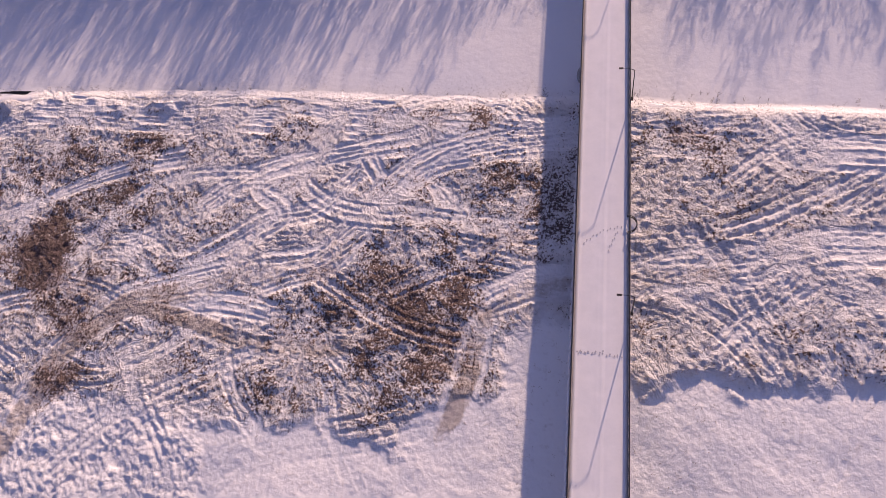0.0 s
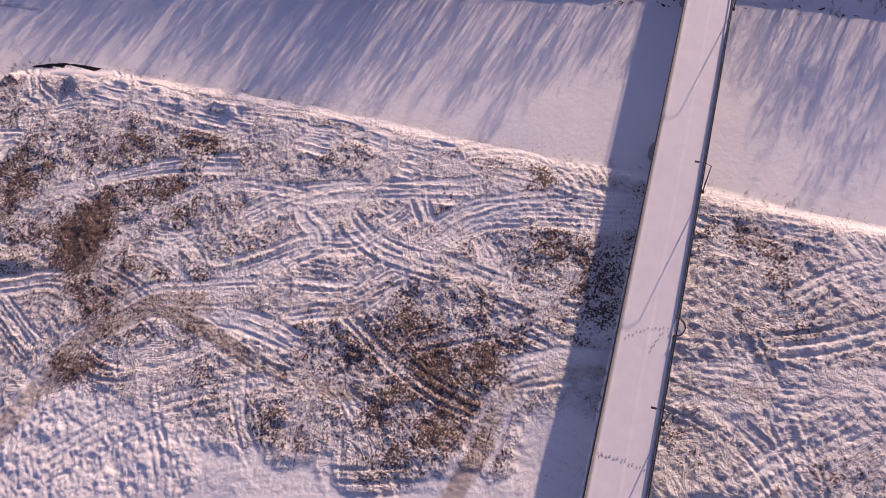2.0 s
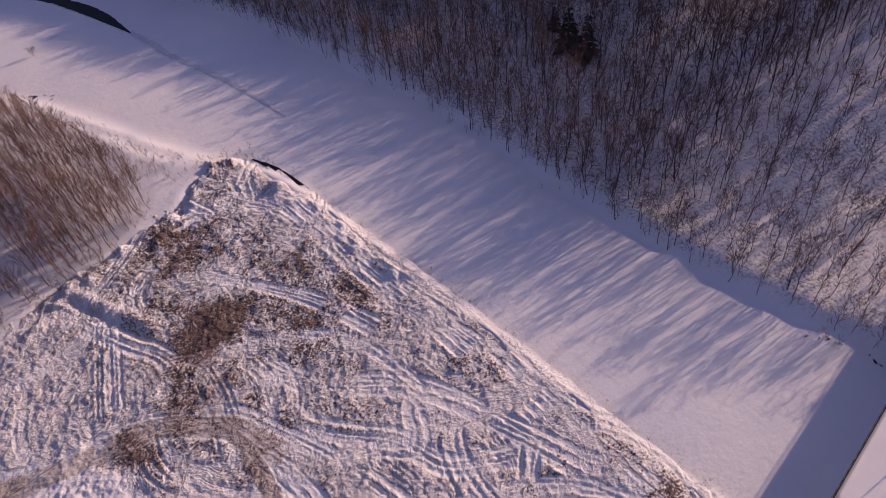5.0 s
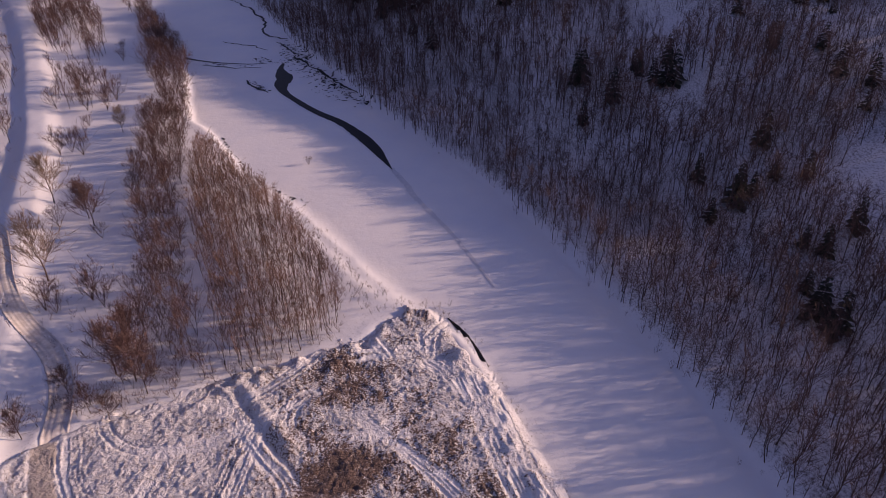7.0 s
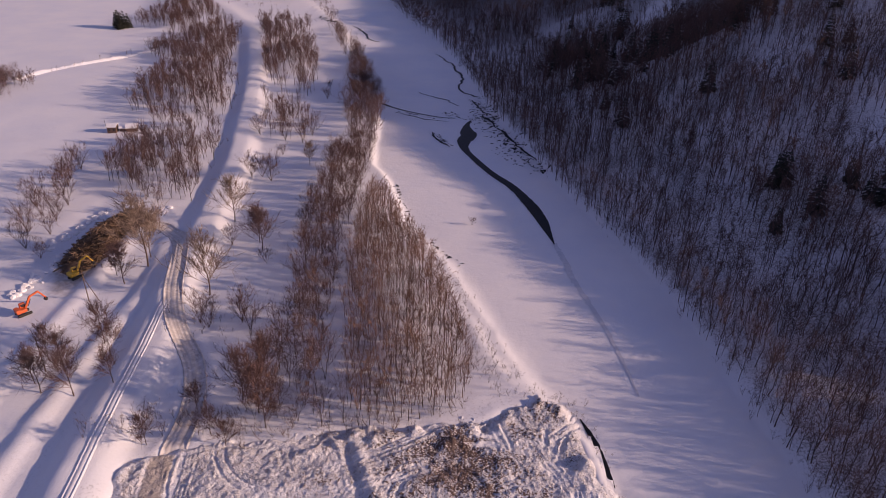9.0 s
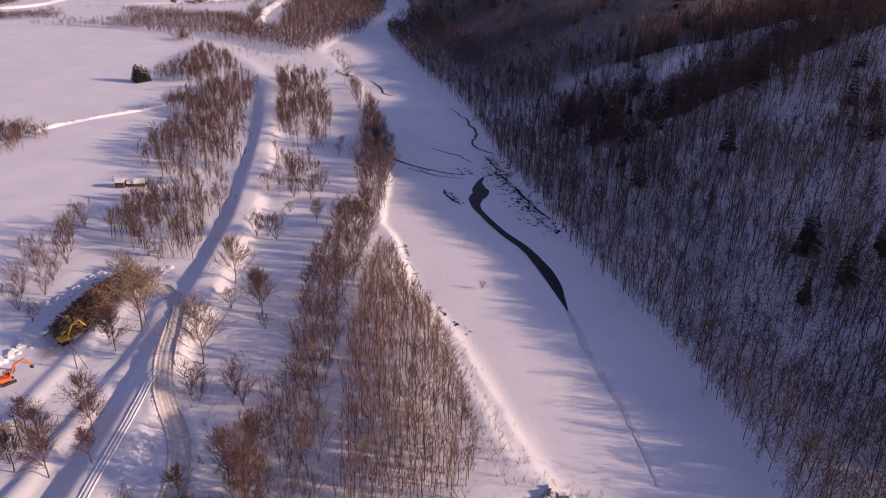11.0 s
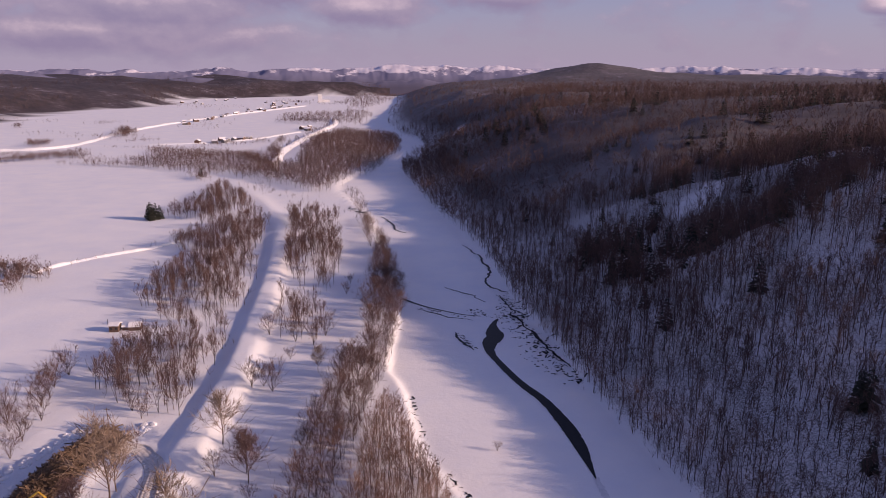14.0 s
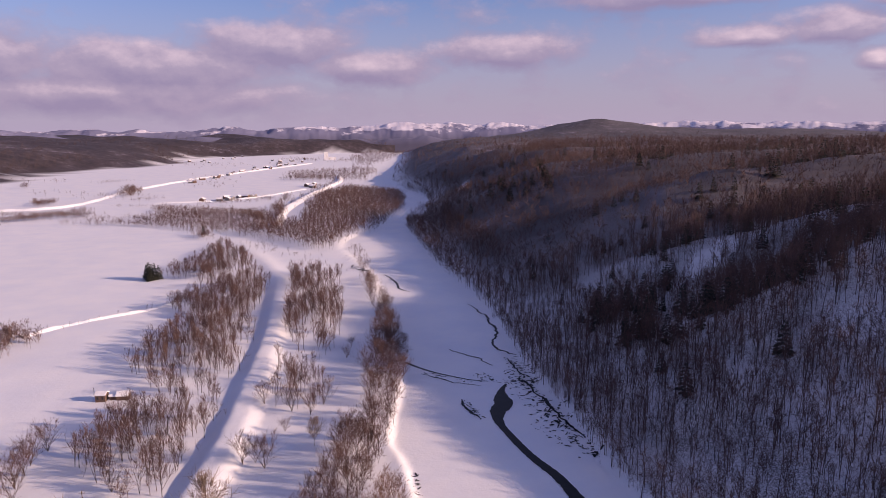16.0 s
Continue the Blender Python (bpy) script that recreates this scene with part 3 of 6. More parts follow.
for pts, wide in BUNDLES + [(HAUL[0][::30], 3.0), (HAUL[2][::30], 2.2)]:
    line = spline([tuple(q) for q in pts], 0.12)
    s = np.arange(len(line)) * 0.12
    fade = np.clip(np.minimum(s, s[-1] - s) / 5, 0, 1)
    worn = fade * np.clip(0.62 + 0.9 * fbm(line[:, 0], line[:, 1], 7, 3, wide), 0.1, 1)
    d = np.gradient(line, axis=0)
    d /= np.linalg.norm(d, axis=1)[:, None]
    side = np.stack([-d[:, 1], d[:, 0]], 1)
    for o in np.arange(-wide + 0.3, wide * 1.3, 0.8):
        way = o + 0.6 * np.sin(s / rng.uniform(6, 15) + rng.uniform(0, 6)) + rng.normal(0, 0.2) + (1 - fade) * o * 0.5
        q, dep = line + side * way[:, None], rng.uniform(0.12, 0.34)
        ro = np.arange(-0.25, 0.26, 0.1)
        stamp(rut_map, q, ro, dep * (1 - (ro / 0.4) ** 2), worn)
        wo = np.arange(-0.7, 0.71, 0.1)
        stamp(calm_map, q, wo, 0.8 * (1 - (wo / 0.8) ** 4), worn)
        for e in (-0.45, 0.45):
            stamp(berm_map, q, [e], [dep * 0.9], worn)


def sample(a, x, y):
    ix = np.clip(((x - RX0) / RES).astype(int), 0, RNX - 1)
    iy = np.clip(((y - RY0) / RES).astype(int), 0, RNY - 1)
    return a[iy, ix]


# soil and brush; the spot at (-7, 58) paints a heap's shade in brown
SOIL_SHADE_SPOTS = [(11, 120, 8.5, 1.15), (18, 122, 7, 1.0), (25, 120, 6, 0.8), (4, 106, 6, 1.0), (13, 111, 6, 0.75), (36, 127, 6, 0.95), (30, 129, 6, 0.7), (11, 148, 6, 0.75), (19, 35, 6, 0.9), (13, 33, 5.5, 1.05), (22, 42, 6, 0.85), (16, 49, 8, 0.65), (7, 33, 6, 0.8), (8, 48, 9, 0.5), (-7, 58, 4, 0.8), (46, 27, 4.5, 0.7), (-9, 106, 5, 0.9), (20, 110, 8, 0.6), (22, 47, 7, 0.45), (61, -9, 4.5, 0.8), (55, -18, 9, 0.15), (45, -4, 9, 0.1),
              (50, 30, 5, 0.6), (12, 100, 8, 0.4), (-2, 128, 8, 0.45), (16, 146, 6, 0.6), (-20, 100, 6, 0.4), (22, -12, 7, 0.4), (56, 78, 4, 0.3), (44, 165, 4, 0.35), (-5, 60, 5, 0.3), (40, 20, 8, 0.3)]


def clean_margin(x, y):
    """1 on the smooth snow round the churned ground, 0 inside it, with a ragged border."""
    return 1 - step(-2.0, 2.2, core_depth(x, y) + 3.2 * fbm(x, y, 9, 4, 4.4, 0.65) * step(24, 8, x))


FURROW = spline([(-9, 163), (-4.6, 151.2), (-0.7, 141), (2.7, 132.8), (5, 127)], 1)


def dump_height(x, y, depth, clean):
    calm = step(0, 6, depth)
    level = 0.62 + 0.75 * step(12, -12, y) + 0.7 * step(95, 140, y) * step(-14, 4, x) + 0.06 * step(-10, -24, x)
    z = 1.4 + level * step(-1.2, 3.0, depth) + 0.40 * fbm(x, y, 16, 3, 2.5) * calm
    z -= clean * (0.25 + 0.75 * step(10, -6, y))
    calm2 = np.maximum(0.9 * clean, sample(calm_map, x, y))
    z += (0.22 * fbm(x, y, 3.2, 3, 8.1) + 0.17 * fbm(x, y, 1.0, 3, 3.3, 0.7)) * step(-1, 1.5, depth) * (1 - 0.85 * calm2) - 0.12 * sample(calm_map, x, y)
    z += 0.55 * np.exp(-(near_line(x - 2.2, y - 0.8, FURROW, 12) / 1.5) ** 2) - 0.6 * np.exp(-(near_line(x, y, FURROW, 12) / 1.2) ** 2)
    heaps = np.maximum(0, fbm(x, y, 4.5, 2, 5.7)) * 1.4 * np.exp(-((depth - 3.0) / 3.0) ** 2) * (y > 95)
    return z + heaps + (sample(berm_map, x, y) * 0.75 - sample(rut_map, x, y) * 0.95) * np.clip(0.85 + 0.8 * fbm(x, y, 9, 3, 9.9), 0.1, 1.3) * (1 - 0.8 * clean * (y < 70))


def edge_noise(x, y):
    return 0.6 * fbm(x, y, 10, 4, 4.4, 0.6) + 2.6 * fbm(x, y, 5, 4, 5.4, 0.65) * step(143, 149, y) * (x < 42)


dx, dy = np.arange(-55, 68.5, 0.26), np.arange(-75, 171, 0.26)
DX, DY = np.meshgrid(dx, dy)
DD = dump_depth(DX, DY)
DD += edge_noise(DX, DY)
DC = clean_margin(DX, DY)
DZ = dump_height(DX, DY, DD, DC)
clean = step(0, 8, (-8 - DX) + 0.12 * (108 - DY)) * (DY < 112) * step(4, 7, near_line(DX, DY, HAUL[0][::20], 10))
clean = np.maximum(clean, DC * step(3, 5, near_line(DX, DY, HAUL[2][::20], 10)))
DS = sample(soil_map, DX, DY) * (1 + 0.4 * fbm(DX, DY, 3, 3, 6.0)) * (1 - clean)
DV = np.zeros_like(DX)
for sx, sy, sr, sv in SOIL_SHADE_SPOTS:
    q = np.hypot(DX - sx, DY - sy) / (1.35 * sr) + 0.55 * fbm(DX, DY, 7, 5, sx, 0.7)
    DV = np.maximum(DV, 0.72 * sv * np.exp(-q * q))
DV -= 0.40 * step(8, -2, DX) * step(104, 112, DY) + 0.28 * step(6, 0, DY)
DV += 0.34 * fbm(DX, DY, 12, 4, 1.2, 0.65) - 0.3 * (1 - step(0, 4, DD)) - 0.55 * clean - 0.2 * clean * (DX < -12)
DS = np.maximum(DS, 0.35 * np.exp(-(np.hypot(DX - 7, DY - 104) / 9) ** 2))
dump = new("ground_dumped_snow", grid_mesh("ground_dumped_snow", dx, dy, DZ, (("soil", DS), ("veg", DV), ("calm", np.maximum(np.maximum(np.maximum(DC, 0.95 * (1 - step(0.5, 5, DD)) * step(-8, -16, DX)), 0.85 * step(0, 7, (-6 - DX) + 0.05 * (108 - DY)) * (DY < 112)), sample(calm_map, DX, DY) * (1 - DS))), ("rut", np.clip(sample(rut_map, DX, DY) * 5 * np.clip(0.6 + 0.8 * fbm(DX, DY, 7, 3, 9.9), 0, 1), 0, 1))), keep=DD > -1.3))
dump.data.materials.append(M_DUMP)
tagged(dump, "churned dirty snow with tyre ruts, soil and dry brush", "snow ground", kind="structure")


# ---- helpers for things ----
def thing(name, label, category, m=Matrix(), group="", kind=""):
    ob = new(name)
    ob.matrix_world = m
    ob.empty_display_size = 0.5
    return tagged(ob, label, category, group, kind)


def part(name, me, mat, parent, label="", m=None):
    """One mesh under a thing or part; me is a bmesh or a mesh."""
    if isinstance(me, bmesh.types.BMesh):
        bm, me = me, bpy.data.meshes.new(name)
        bm.to_mesh(me)
        bm.free()
    if not me.materials:
        me.materials.append(mat)
    ob = new(name, me)
    ob.parent = parent
    if m is not None:
        ob.matrix_basis = m
    return tagged(ob, label)


def add_box(bm, sx, sy, sz, m=Matrix(), bevel=0.0):
    made = bmesh.ops.create_cube(bm, size=1, matrix=m @ Matrix.Diagonal((sx, sy, sz, 1)))
    if bevel:
        es = list({e for v in made["verts"] for e in v.link_edges})
        bmesh.ops.bevel(bm, geom=es, offset=bevel, segments=2, affect="EDGES", profile=0.6)


def add_tube(bm, a, b, r0, r1=None, n=8):
    a, b = Vector(a), Vector(b)
    q = (b - a).to_track_quat("Z", "Y").to_matrix().to_4x4()
    bmesh.ops.create_cone(bm, cap_ends=True, segments=n, radius1=r0, radius2=r0 if r1 is None else r1, depth=(b - a).length, matrix=Matrix.Translation((a + b) / 2) @ q)


def bm_new():
    return bmesh.new()


# ---- bridge ----
DECK_Z, AXIS = 10.3, math.atan2(15.0, 127.0)
BR = Matrix.Translation((35, 6.2, DECK_Z)) @ Matrix.Rotation(AXIS, 4, "Z")
bridge = thing("road_bridge", "long concrete road bridge under untouched snow with dark steel railings", "bridge", BR)
LEN0, LEN1, HALF = -112.0, 128.0, 4.25
bm = bm_new()
add_box(bm, LEN1 - LEN0, 2 * HALF + 0.5, 0.35, Matrix.Translation(((LEN0 + LEN1) / 2, 0, -0.36)), 0.03)
part("deck", bm, M_CONC, bridge, "grey concrete deck slab")
nxs, nys = 480, 34
us, vs = np.linspace(LEN0 + 0.1, LEN1 - 0.1, nxs), np.linspace(-HALF + 0.12, HALF - 0.12, nys)
UU, VV = np.meshgrid(us, vs)
lane = 0.05 * np.exp(-((VV + 0.1) / 0.55) ** 2) - 0.045 * np.exp(-((VV - 0.05) / 0.16) ** 2) - 0.045 * np.exp(-((VV + 0.75) / 0.14) ** 2)
SS = 0.06 + 0.10 * step(3.2, 4.1, np.abs(VV)) + lane + 0.02 * fbm(UU, VV, 3, 3, 1.0)
SS[0], SS[-1], SS[:, 0], SS[:, -1] = -0.17, -0.17, -0.17, -0.17
part("snow_cover", grid_mesh("snow_cover", us, vs, SS), M_DECK, bridge, "smooth wind-packed snow with faint wheel marks")
for side, s in ((-2.6, "girder"), (0, "girder"), (2.6, "girder")):
    bm = bm_new()
    add_box(bm, LEN1 - LEN0, 0.5, 1.5, Matrix.Translation(((LEN0 + LEN1) / 2, side, -1.28)), 0.02)
    part("girder", bm, M_CONC, bridge)
for k, s in enumerate((-1, 1)):
    bm = bm_new()
    add_box(bm, LEN1 - LEN0, 0.32, 0.42, Matrix.Translation(((LEN0 + LEN1) / 2, s * (HALF + 0.12), -0.02)), 0.03)
    part("kerb", bm, M_CONC, bridge)
    bm = bm_new()
    for z, r in ((1.08, 0.11), (0.40, 0.06)):
        add_tube(bm, (LEN0, s * (HALF + 0.1), z), (LEN1, s * (HALF + 0.1), z), r, n=6)
    part("handrail", bm, M_STEEL, bridge, "dark steel handrail")
bm = bm_new()
add_box(bm, 0.12, 0.16, 0.95, Matrix.Translation((0, 0, 0.64)), 0.01)
for k in range(-4, 5):
    add_box(bm, 0.05, 0.05, 0.72, Matrix.Translation((k * 0.21 + 0.105, 0, 0.74)))
panel_mesh = bpy.data.meshes.new("rail_panel")
bm.to_mesh(panel_mesh), bm.free()
panel_mesh.materials.append(M_STEEL)
bm = bm_new()
bmesh.ops.create_icosphere(bm, subdivisions=2, radius=1, matrix=Matrix.Diagonal((0.85, 0.20, 0.28, 1)))
lump_mesh = bpy.data.meshes.new("snow_lump")
bm.to_mesh(lump_mesh), bm.free()
lump_mesh.materials.append(M_DECK)
lump_mesh.polygons.foreach_set("use_smooth", np.full(len(lump_mesh.polygons), True))
BULGE = -0.4
for k in range(58):
    u = -56 + 2.0 * k + 1
    for s in (-1, 1):
        if s < 0 and abs(u - BULGE) < 2.0:
            continue
        part("rail_panel", panel_mesh, M_STEEL, bridge, m=Matrix.Translation((u, s * (HALF + 0.1), 0)))
    if -44 < u < 12:
        part("snow_lump", lump_mesh, M_DECK, bridge, m=Matrix.Translation((u, HALF + 0.42, -0.02)) @ Matrix.Rotation(0.1 * math.sin(k * 3.1), 4, "Z"))
# the round lookout on one side
bm = bm_new()
bmesh.ops.create_cone(bm, cap_ends=True, segments=28, radius1=1.5, radius2=1.5, depth=0.36, matrix=Matrix.Translation((BULGE, -HALF + 0.25, -0.12)))
part("lookout_slab", bm, M_DECK, bridge, "round snow-covered lookout beside the deck")
bm = bm_new()
for k in range(13):
    a = math.pi + math.pi * k / 12
    add_box(bm, 0.08, 0.08, 0.95, Matrix.Translation((BULGE + 1.5 * math.cos(a), -HALF + 0.25 + 1.5 * math.sin(a), 0.6)))
    if k:
        b = a - math.pi / 12
        for z in (0.5, 1.06):
            add_tube(bm, (BULGE + 1.5 * math.cos(a), -HALF + 0.25 + 1.5 * math.sin(a), z), (BULGE + 1.5 * math.cos(b), -HALF + 0.25 + 1.5 * math.sin(b), z), 0.075, n=6)
part("lookout_railing", bm, M_STEEL, bridge)
for u in (-60, -26, 0.0, 38, 76, 108):
    p = BR @ Vector((u, 0, 0))
    g = min(height_at(p.x, p.y), 2.2) - 0.8 - DECK_Z
    bm = bm_new()
    add_box(bm, 1.6, 7.6, 1.1, Matrix.Translation((u, 0, -2.55)), 0.08)
    bmesh.ops.create_cone(bm, cap_ends=True, segments=20, radius1=1.15, radius2=1.15, depth=-2.9 - g, matrix=Matrix.Translation((u, 0, (g - 2.9) / 2)))
    bmesh.ops.create_cone(bm, cap_ends=True, segments=28, radius1=2.9, radius2=2.7, depth=2.2, matrix=Matrix.Translation((u - 1.0, 2.7, g + 0.6 if g > -12 else g + 1.2)))
    part("pier", bm, M_CONC, bridge)
for u in (LEN0 + 1, LEN1 - 1):
    bm = bm_new()
    add_box(bm, 3.0, 9.2, 11, Matrix.Translation((u, 0, -6.0)), 0.05)
    part("abutment", bm, M_CONC, bridge)


def lamp_post(m):
    ob = thing("street_lamp", "tall grey steel lamp post leaning its arm over the bridge", "lamp", m, "bridge lamps")
    bm = bm_new()
    add_tube(bm, (0, 0, -0.3), (0, 0, 8.3), 0.11, 0.07)
    part("pole", bm, M_STEEL, ob)
    bm = bm_new()
    add_tube(bm, (0, 0, 8.25), (0.1, 1.0, 8.75), 0.06, 0.05)
    add_tube(bm, (0.1, 1.0, 8.75), (0.1, 2.0, 8.8), 0.05, 0.045)
    part("arm", bm, M_STEEL, ob)
    bm = bm_new()
    add_box(bm, 0.32, 0.75, 0.16, Matrix.Translation((0.1, 2.25, 8.78)), 0.05)
    part("lamp_head", bm, M_STEEL, ob)
    bm = bm_new()
    add_box(bm, 0.5, 0.5, 0.5, Matrix.Translation((0, 0, -0.1)), 0.04)
    part("base", bm, M_STEEL, ob)
    return ob


first = lamp_post(BR @ Matrix.Translation((24.5, -HALF - 0.45, 0)))
for u in (-15.5, 64.5, 104.5, -55.5):
    copy_thing(first, BR @ Matrix.Translation((u, -HALF - 0.45, 0)))


# ---- open water in the ice ----
def water_strip(name, left, right, label, z=0.06):
    """A ribbon of dark water between two lines."""
    a, b = np.array(left), np.array(right)
    n = max(len(a), len(b))
    co = np.zeros((2 * n, 3))
    co[0::2, :2], co[1::2, :2] = a, b
    co[:, 2] = z + 0.06
    f = np.array([(2 * i, 2 * i + 1, 2 * i + 3, 2 * i + 2) for i in range(n - 1)])
    ob = new(name, raw_mesh(name, co, f))
    ob.data.materials.append(M_WATER)
    return tagged(ob, label, "water", kind="structure")


def ribbon(points, widths, step_len=1.0, jitter=0.3, seed=0, wander=0.0):
    line = spline(points, step_len)
    line = line + wander * np.stack([fbm(line[:, 0], line[:, 1], 7, 3, seed), fbm(line[:, 0], line[:, 1], 7, 3, seed + 5.0)], 1)
    d = np.gradient(line, axis=0)
    d /= np.linalg.norm(d, axis=1)[:, None] + 1e-9
    nrm = np.stack([-d[:, 1], d[:, 0]], 1)
    w = np.interp(np.linspace(0, 1, len(line)), np.linspace(0, 1, len(widths)), widths)
    r = np.random.default_rng(seed)
    ja, jb = r.normal(0, jitter, len(line)), r.normal(0, jitter, len(line))
    return line + nrm * (w * (0.5 + ja * 0.3))[:, None], line - nrm * (w * (0.5 + jb * 0.3))[:, None]


a, b = ribbon([(24.5, 394), (22.5, 386), (22.5, 377), (23.5, 370), (21.3, 362), (21.5, 351), (26.5, 337), (33.6, 321), (41.7, 307), (46.9, 294), (51.6, 277), (54.9, 255)],
              [1.0, 3.5, 8.5, 8.0, 4.5, 3.2, 3.2, 3.3, 3.6, 3.9, 4.2, 4.8, 5.2, 4.6, 2.5, 0.3], 1.2, 0.10, 1)
water_strip("water_channel", a, b, "dark open channel winding through the river ice")
for i, (pts, ws, name) in enumerate([
        ([(-27.5, 421), (-20, 414), (-12, 408), (-4, 403.5), (7, 398.5), (16, 397)], [2.0, 1.4, 1.2, 0.9, 0.7, 0.5], "water_inlet"),
        ([(-7, 445), (-1, 440), (5, 435.4), (12, 428), (18.4, 421)], [0.4, 0.9, 1.0, 0.8, 0.5], "water_crack"),
        ([(-1, 546), (6, 530), (12.4, 514), (17, 492), (19, 473), (17.6, 454), (24.5, 443), (34.2, 436.5)], [0.4, 1.1, 1.3, 1.4, 1.5, 1.2, 1.4, 0.8], "water_crack"),
        ([(-75, 640), (-62, 610), (-55, 590), (-48, 583)], [0.8, 1.5, 1.6, 0.8], "water_crack"),
        ([(30, 405), (35, 393), (38, 384), (43, 374), (46, 362), (51, 350), (54, 337)], [0.4, 1.5, 0.6, 1.9, 0.7, 1.4, 0.4], "water_crack"),
        ([(25, 432), (29, 421), (31, 413), (36, 404)], [0.4, 1.2, 0.6, 1.3], "water_crack"),
        ([(4.5, 372), (8.5, 364), (12, 358), (15, 352)], [0.4, 1.3, 1.1, 0.3], "water_crack"),
        ([(-16, 404), (-6, 398), (4, 393), (12, 391)], [0.4, 0.9, 0.6, 0.4], "water_crack"),
        ([(51.6, 164), (53.4, 158), (54.7, 151), (55.7, 144), (56.2, 139)], [0.3, 1.5, 1.8, 1.3, 0.4], "water_edge")]):
    a, b = ribbon(pts, ws, 1.0, 0.5 if name == "water_crack" else 0.2, 10 + i, 1.5 if name == "water_crack" else 0.0)
    water_strip(name, a, b, "narrow dark lead of open water along the ice edge")


# ---- trees: bare crowns of limbs and twigs ----
def cone_tris(a, b, r):
    """A three-sided spike from a to b."""
    d = (b - a) / (np.linalg.norm(b - a) + 1e-9)
    u = np.cross(d, [0.31, 0.84, 0.45])
    u /= np.linalg.norm(u)
    w = np.cross(d, u)
    v = [a + r * (math.cos(t) * u + math.sin(t) * w) for t in (0, 2.094, 4.189)] + [b]
    return np.array(v), np.array([(0, 1, 3), (1, 2, 3), (2, 0, 3)])


def blade_tri(a, b, r, rs):
    d = (b - a) / (np.linalg.norm(b - a) + 1e-9)
    u = np.cross(d, rs.normal(size=3))
    u *= r / (np.linalg.norm(u) + 1e-9)
    return np.array([a - u, a + u, b]), np.array([(0, 1, 2)])


class Soup:
    def __init__(self):
        self.v, self.f, self.n = [], [], 0

    def add(self, vf):
        v, f = vf
        self.v.append(v)
        self.f.append(f + self.n)
        self.n += len(v)

    def arrays(self):
        return np.vstack(self.v), np.vstack(self.f)


def tree_shape(seed, h=1.0, limbs=12, subs=4, twigs=4, angle=0.75, low=0.25, reach=0.36, stems=1, thick=0.012, twig_w=0.004, splay=0.05, segs=4, sides=3, fine=True, fuzz=0.5, rise=0.25):
    """Trunk and crown of a leafless tree as two triangle soups, h high."""
    rs = np.random.default_rng(seed)
    trunk, crown = Soup(), Soup()
    for s in range(stems):
        az = rs.uniform(0, 6.28)
        lean = rs.uniform(0.3, 1.0) * splay * (1 if stems == 1 else 4)
        hh = h * rs.uniform(0.85, 1.0)
        pts = [np.zeros(3)]
        for k in range(1, segs + 1):
            u = k / segs
            pts.append(np.array([math.cos(az) * lean * hh * u + rs.normal(0, 0.010) * h, math.sin(az) * lean * hh * u + rs.normal(0, 0.010) * h, hh * u * 0.96]))
        for k in range(segs):
            shrink = 1 if stems == 1 else 1.5
            r0, r1 = (thick * h * (1 - q / (segs + 0.3)) / shrink for q in (k, k + 1))
            d = pts[k + 1] - pts[k]
            d /= np.linalg.norm(d)
            u = np.cross(d, [1.0, 0.2, 0.1])
            u /= np.linalg.norm(u)
            w = np.cross(d, u)
            turn = np.arange(sides) * 6.283 / sides
            ring = [pts[k] + r0 * (math.cos(t) * u + math.sin(t) * w) for t in turn] + [pts[k + 1] + r1 * (math.cos(t) * u + math.sin(t) * w) for t in turn]
            fs = []
            for i in range(sides):
                j = (i + 1) % sides
                fs += [(i, j, sides + j), (i, sides + j, sides + i)]
            trunk.add((np.array(ring), np.array(fs)))
        per = max(3, limbs // stems)
        for i in range(per):
            f = low + (0.97 - low) * (i + rs.uniform(0, 1)) / per
            k = min(segs - 1, int(f * segs))
            a = pts[k] + (pts[k + 1] - pts[k]) * (f * segs - k)
            t = rs.uniform(0, 6.28)
            el = angle * rs.uniform(0.75, 1.2) * (1.3 - 0.75 * f)
            ln = h * reach * (1.15 - 0.75 * f) * rs.uniform(0.75, 1.2)
            d = np.array([math.cos(t) * math.sin(el), math.sin(t) * math.sin(el), math.cos(el)])
            b = a + d * ln * 0.55 + (d + np.array([0, 0, 0.35])) * ln * 0.5
            r = thick * h * 0.40 * (1.15 - f)
            crown.add(cone_tris(a, b, r) if fine else blade_tri(a, b, r * 1.6, rs))
            for j in range(subs):
                c = a + (b - a) * rs.uniform(0.2, 0.97)
                e = d + rs.normal(0, 0.35 + 0.3 * fuzz, 3) + np.array([0, 0, rise])
                e /= np.linalg.norm(e)
                l2 = ln * rs.uniform(0.35, 0.75)
                crown.add(blade_tri(c, c + e * l2, max(r * 0.45, twig_w * h), rs))
                for q in range(twigs):
                    c2 = c + e * l2 * rs.uniform(0.1, 0.95)
                    e2 = e + rs.normal(0, fuzz, 3) + np.array([0, 0, rise])
                    e2 /= np.linalg.norm(e2)
                    crown.add(blade_tri(c2, c2 + e2 * l2 * rs.uniform(0.5, 1.0), twig_w * h, rs))
    return trunk.arrays(), crown.arrays()


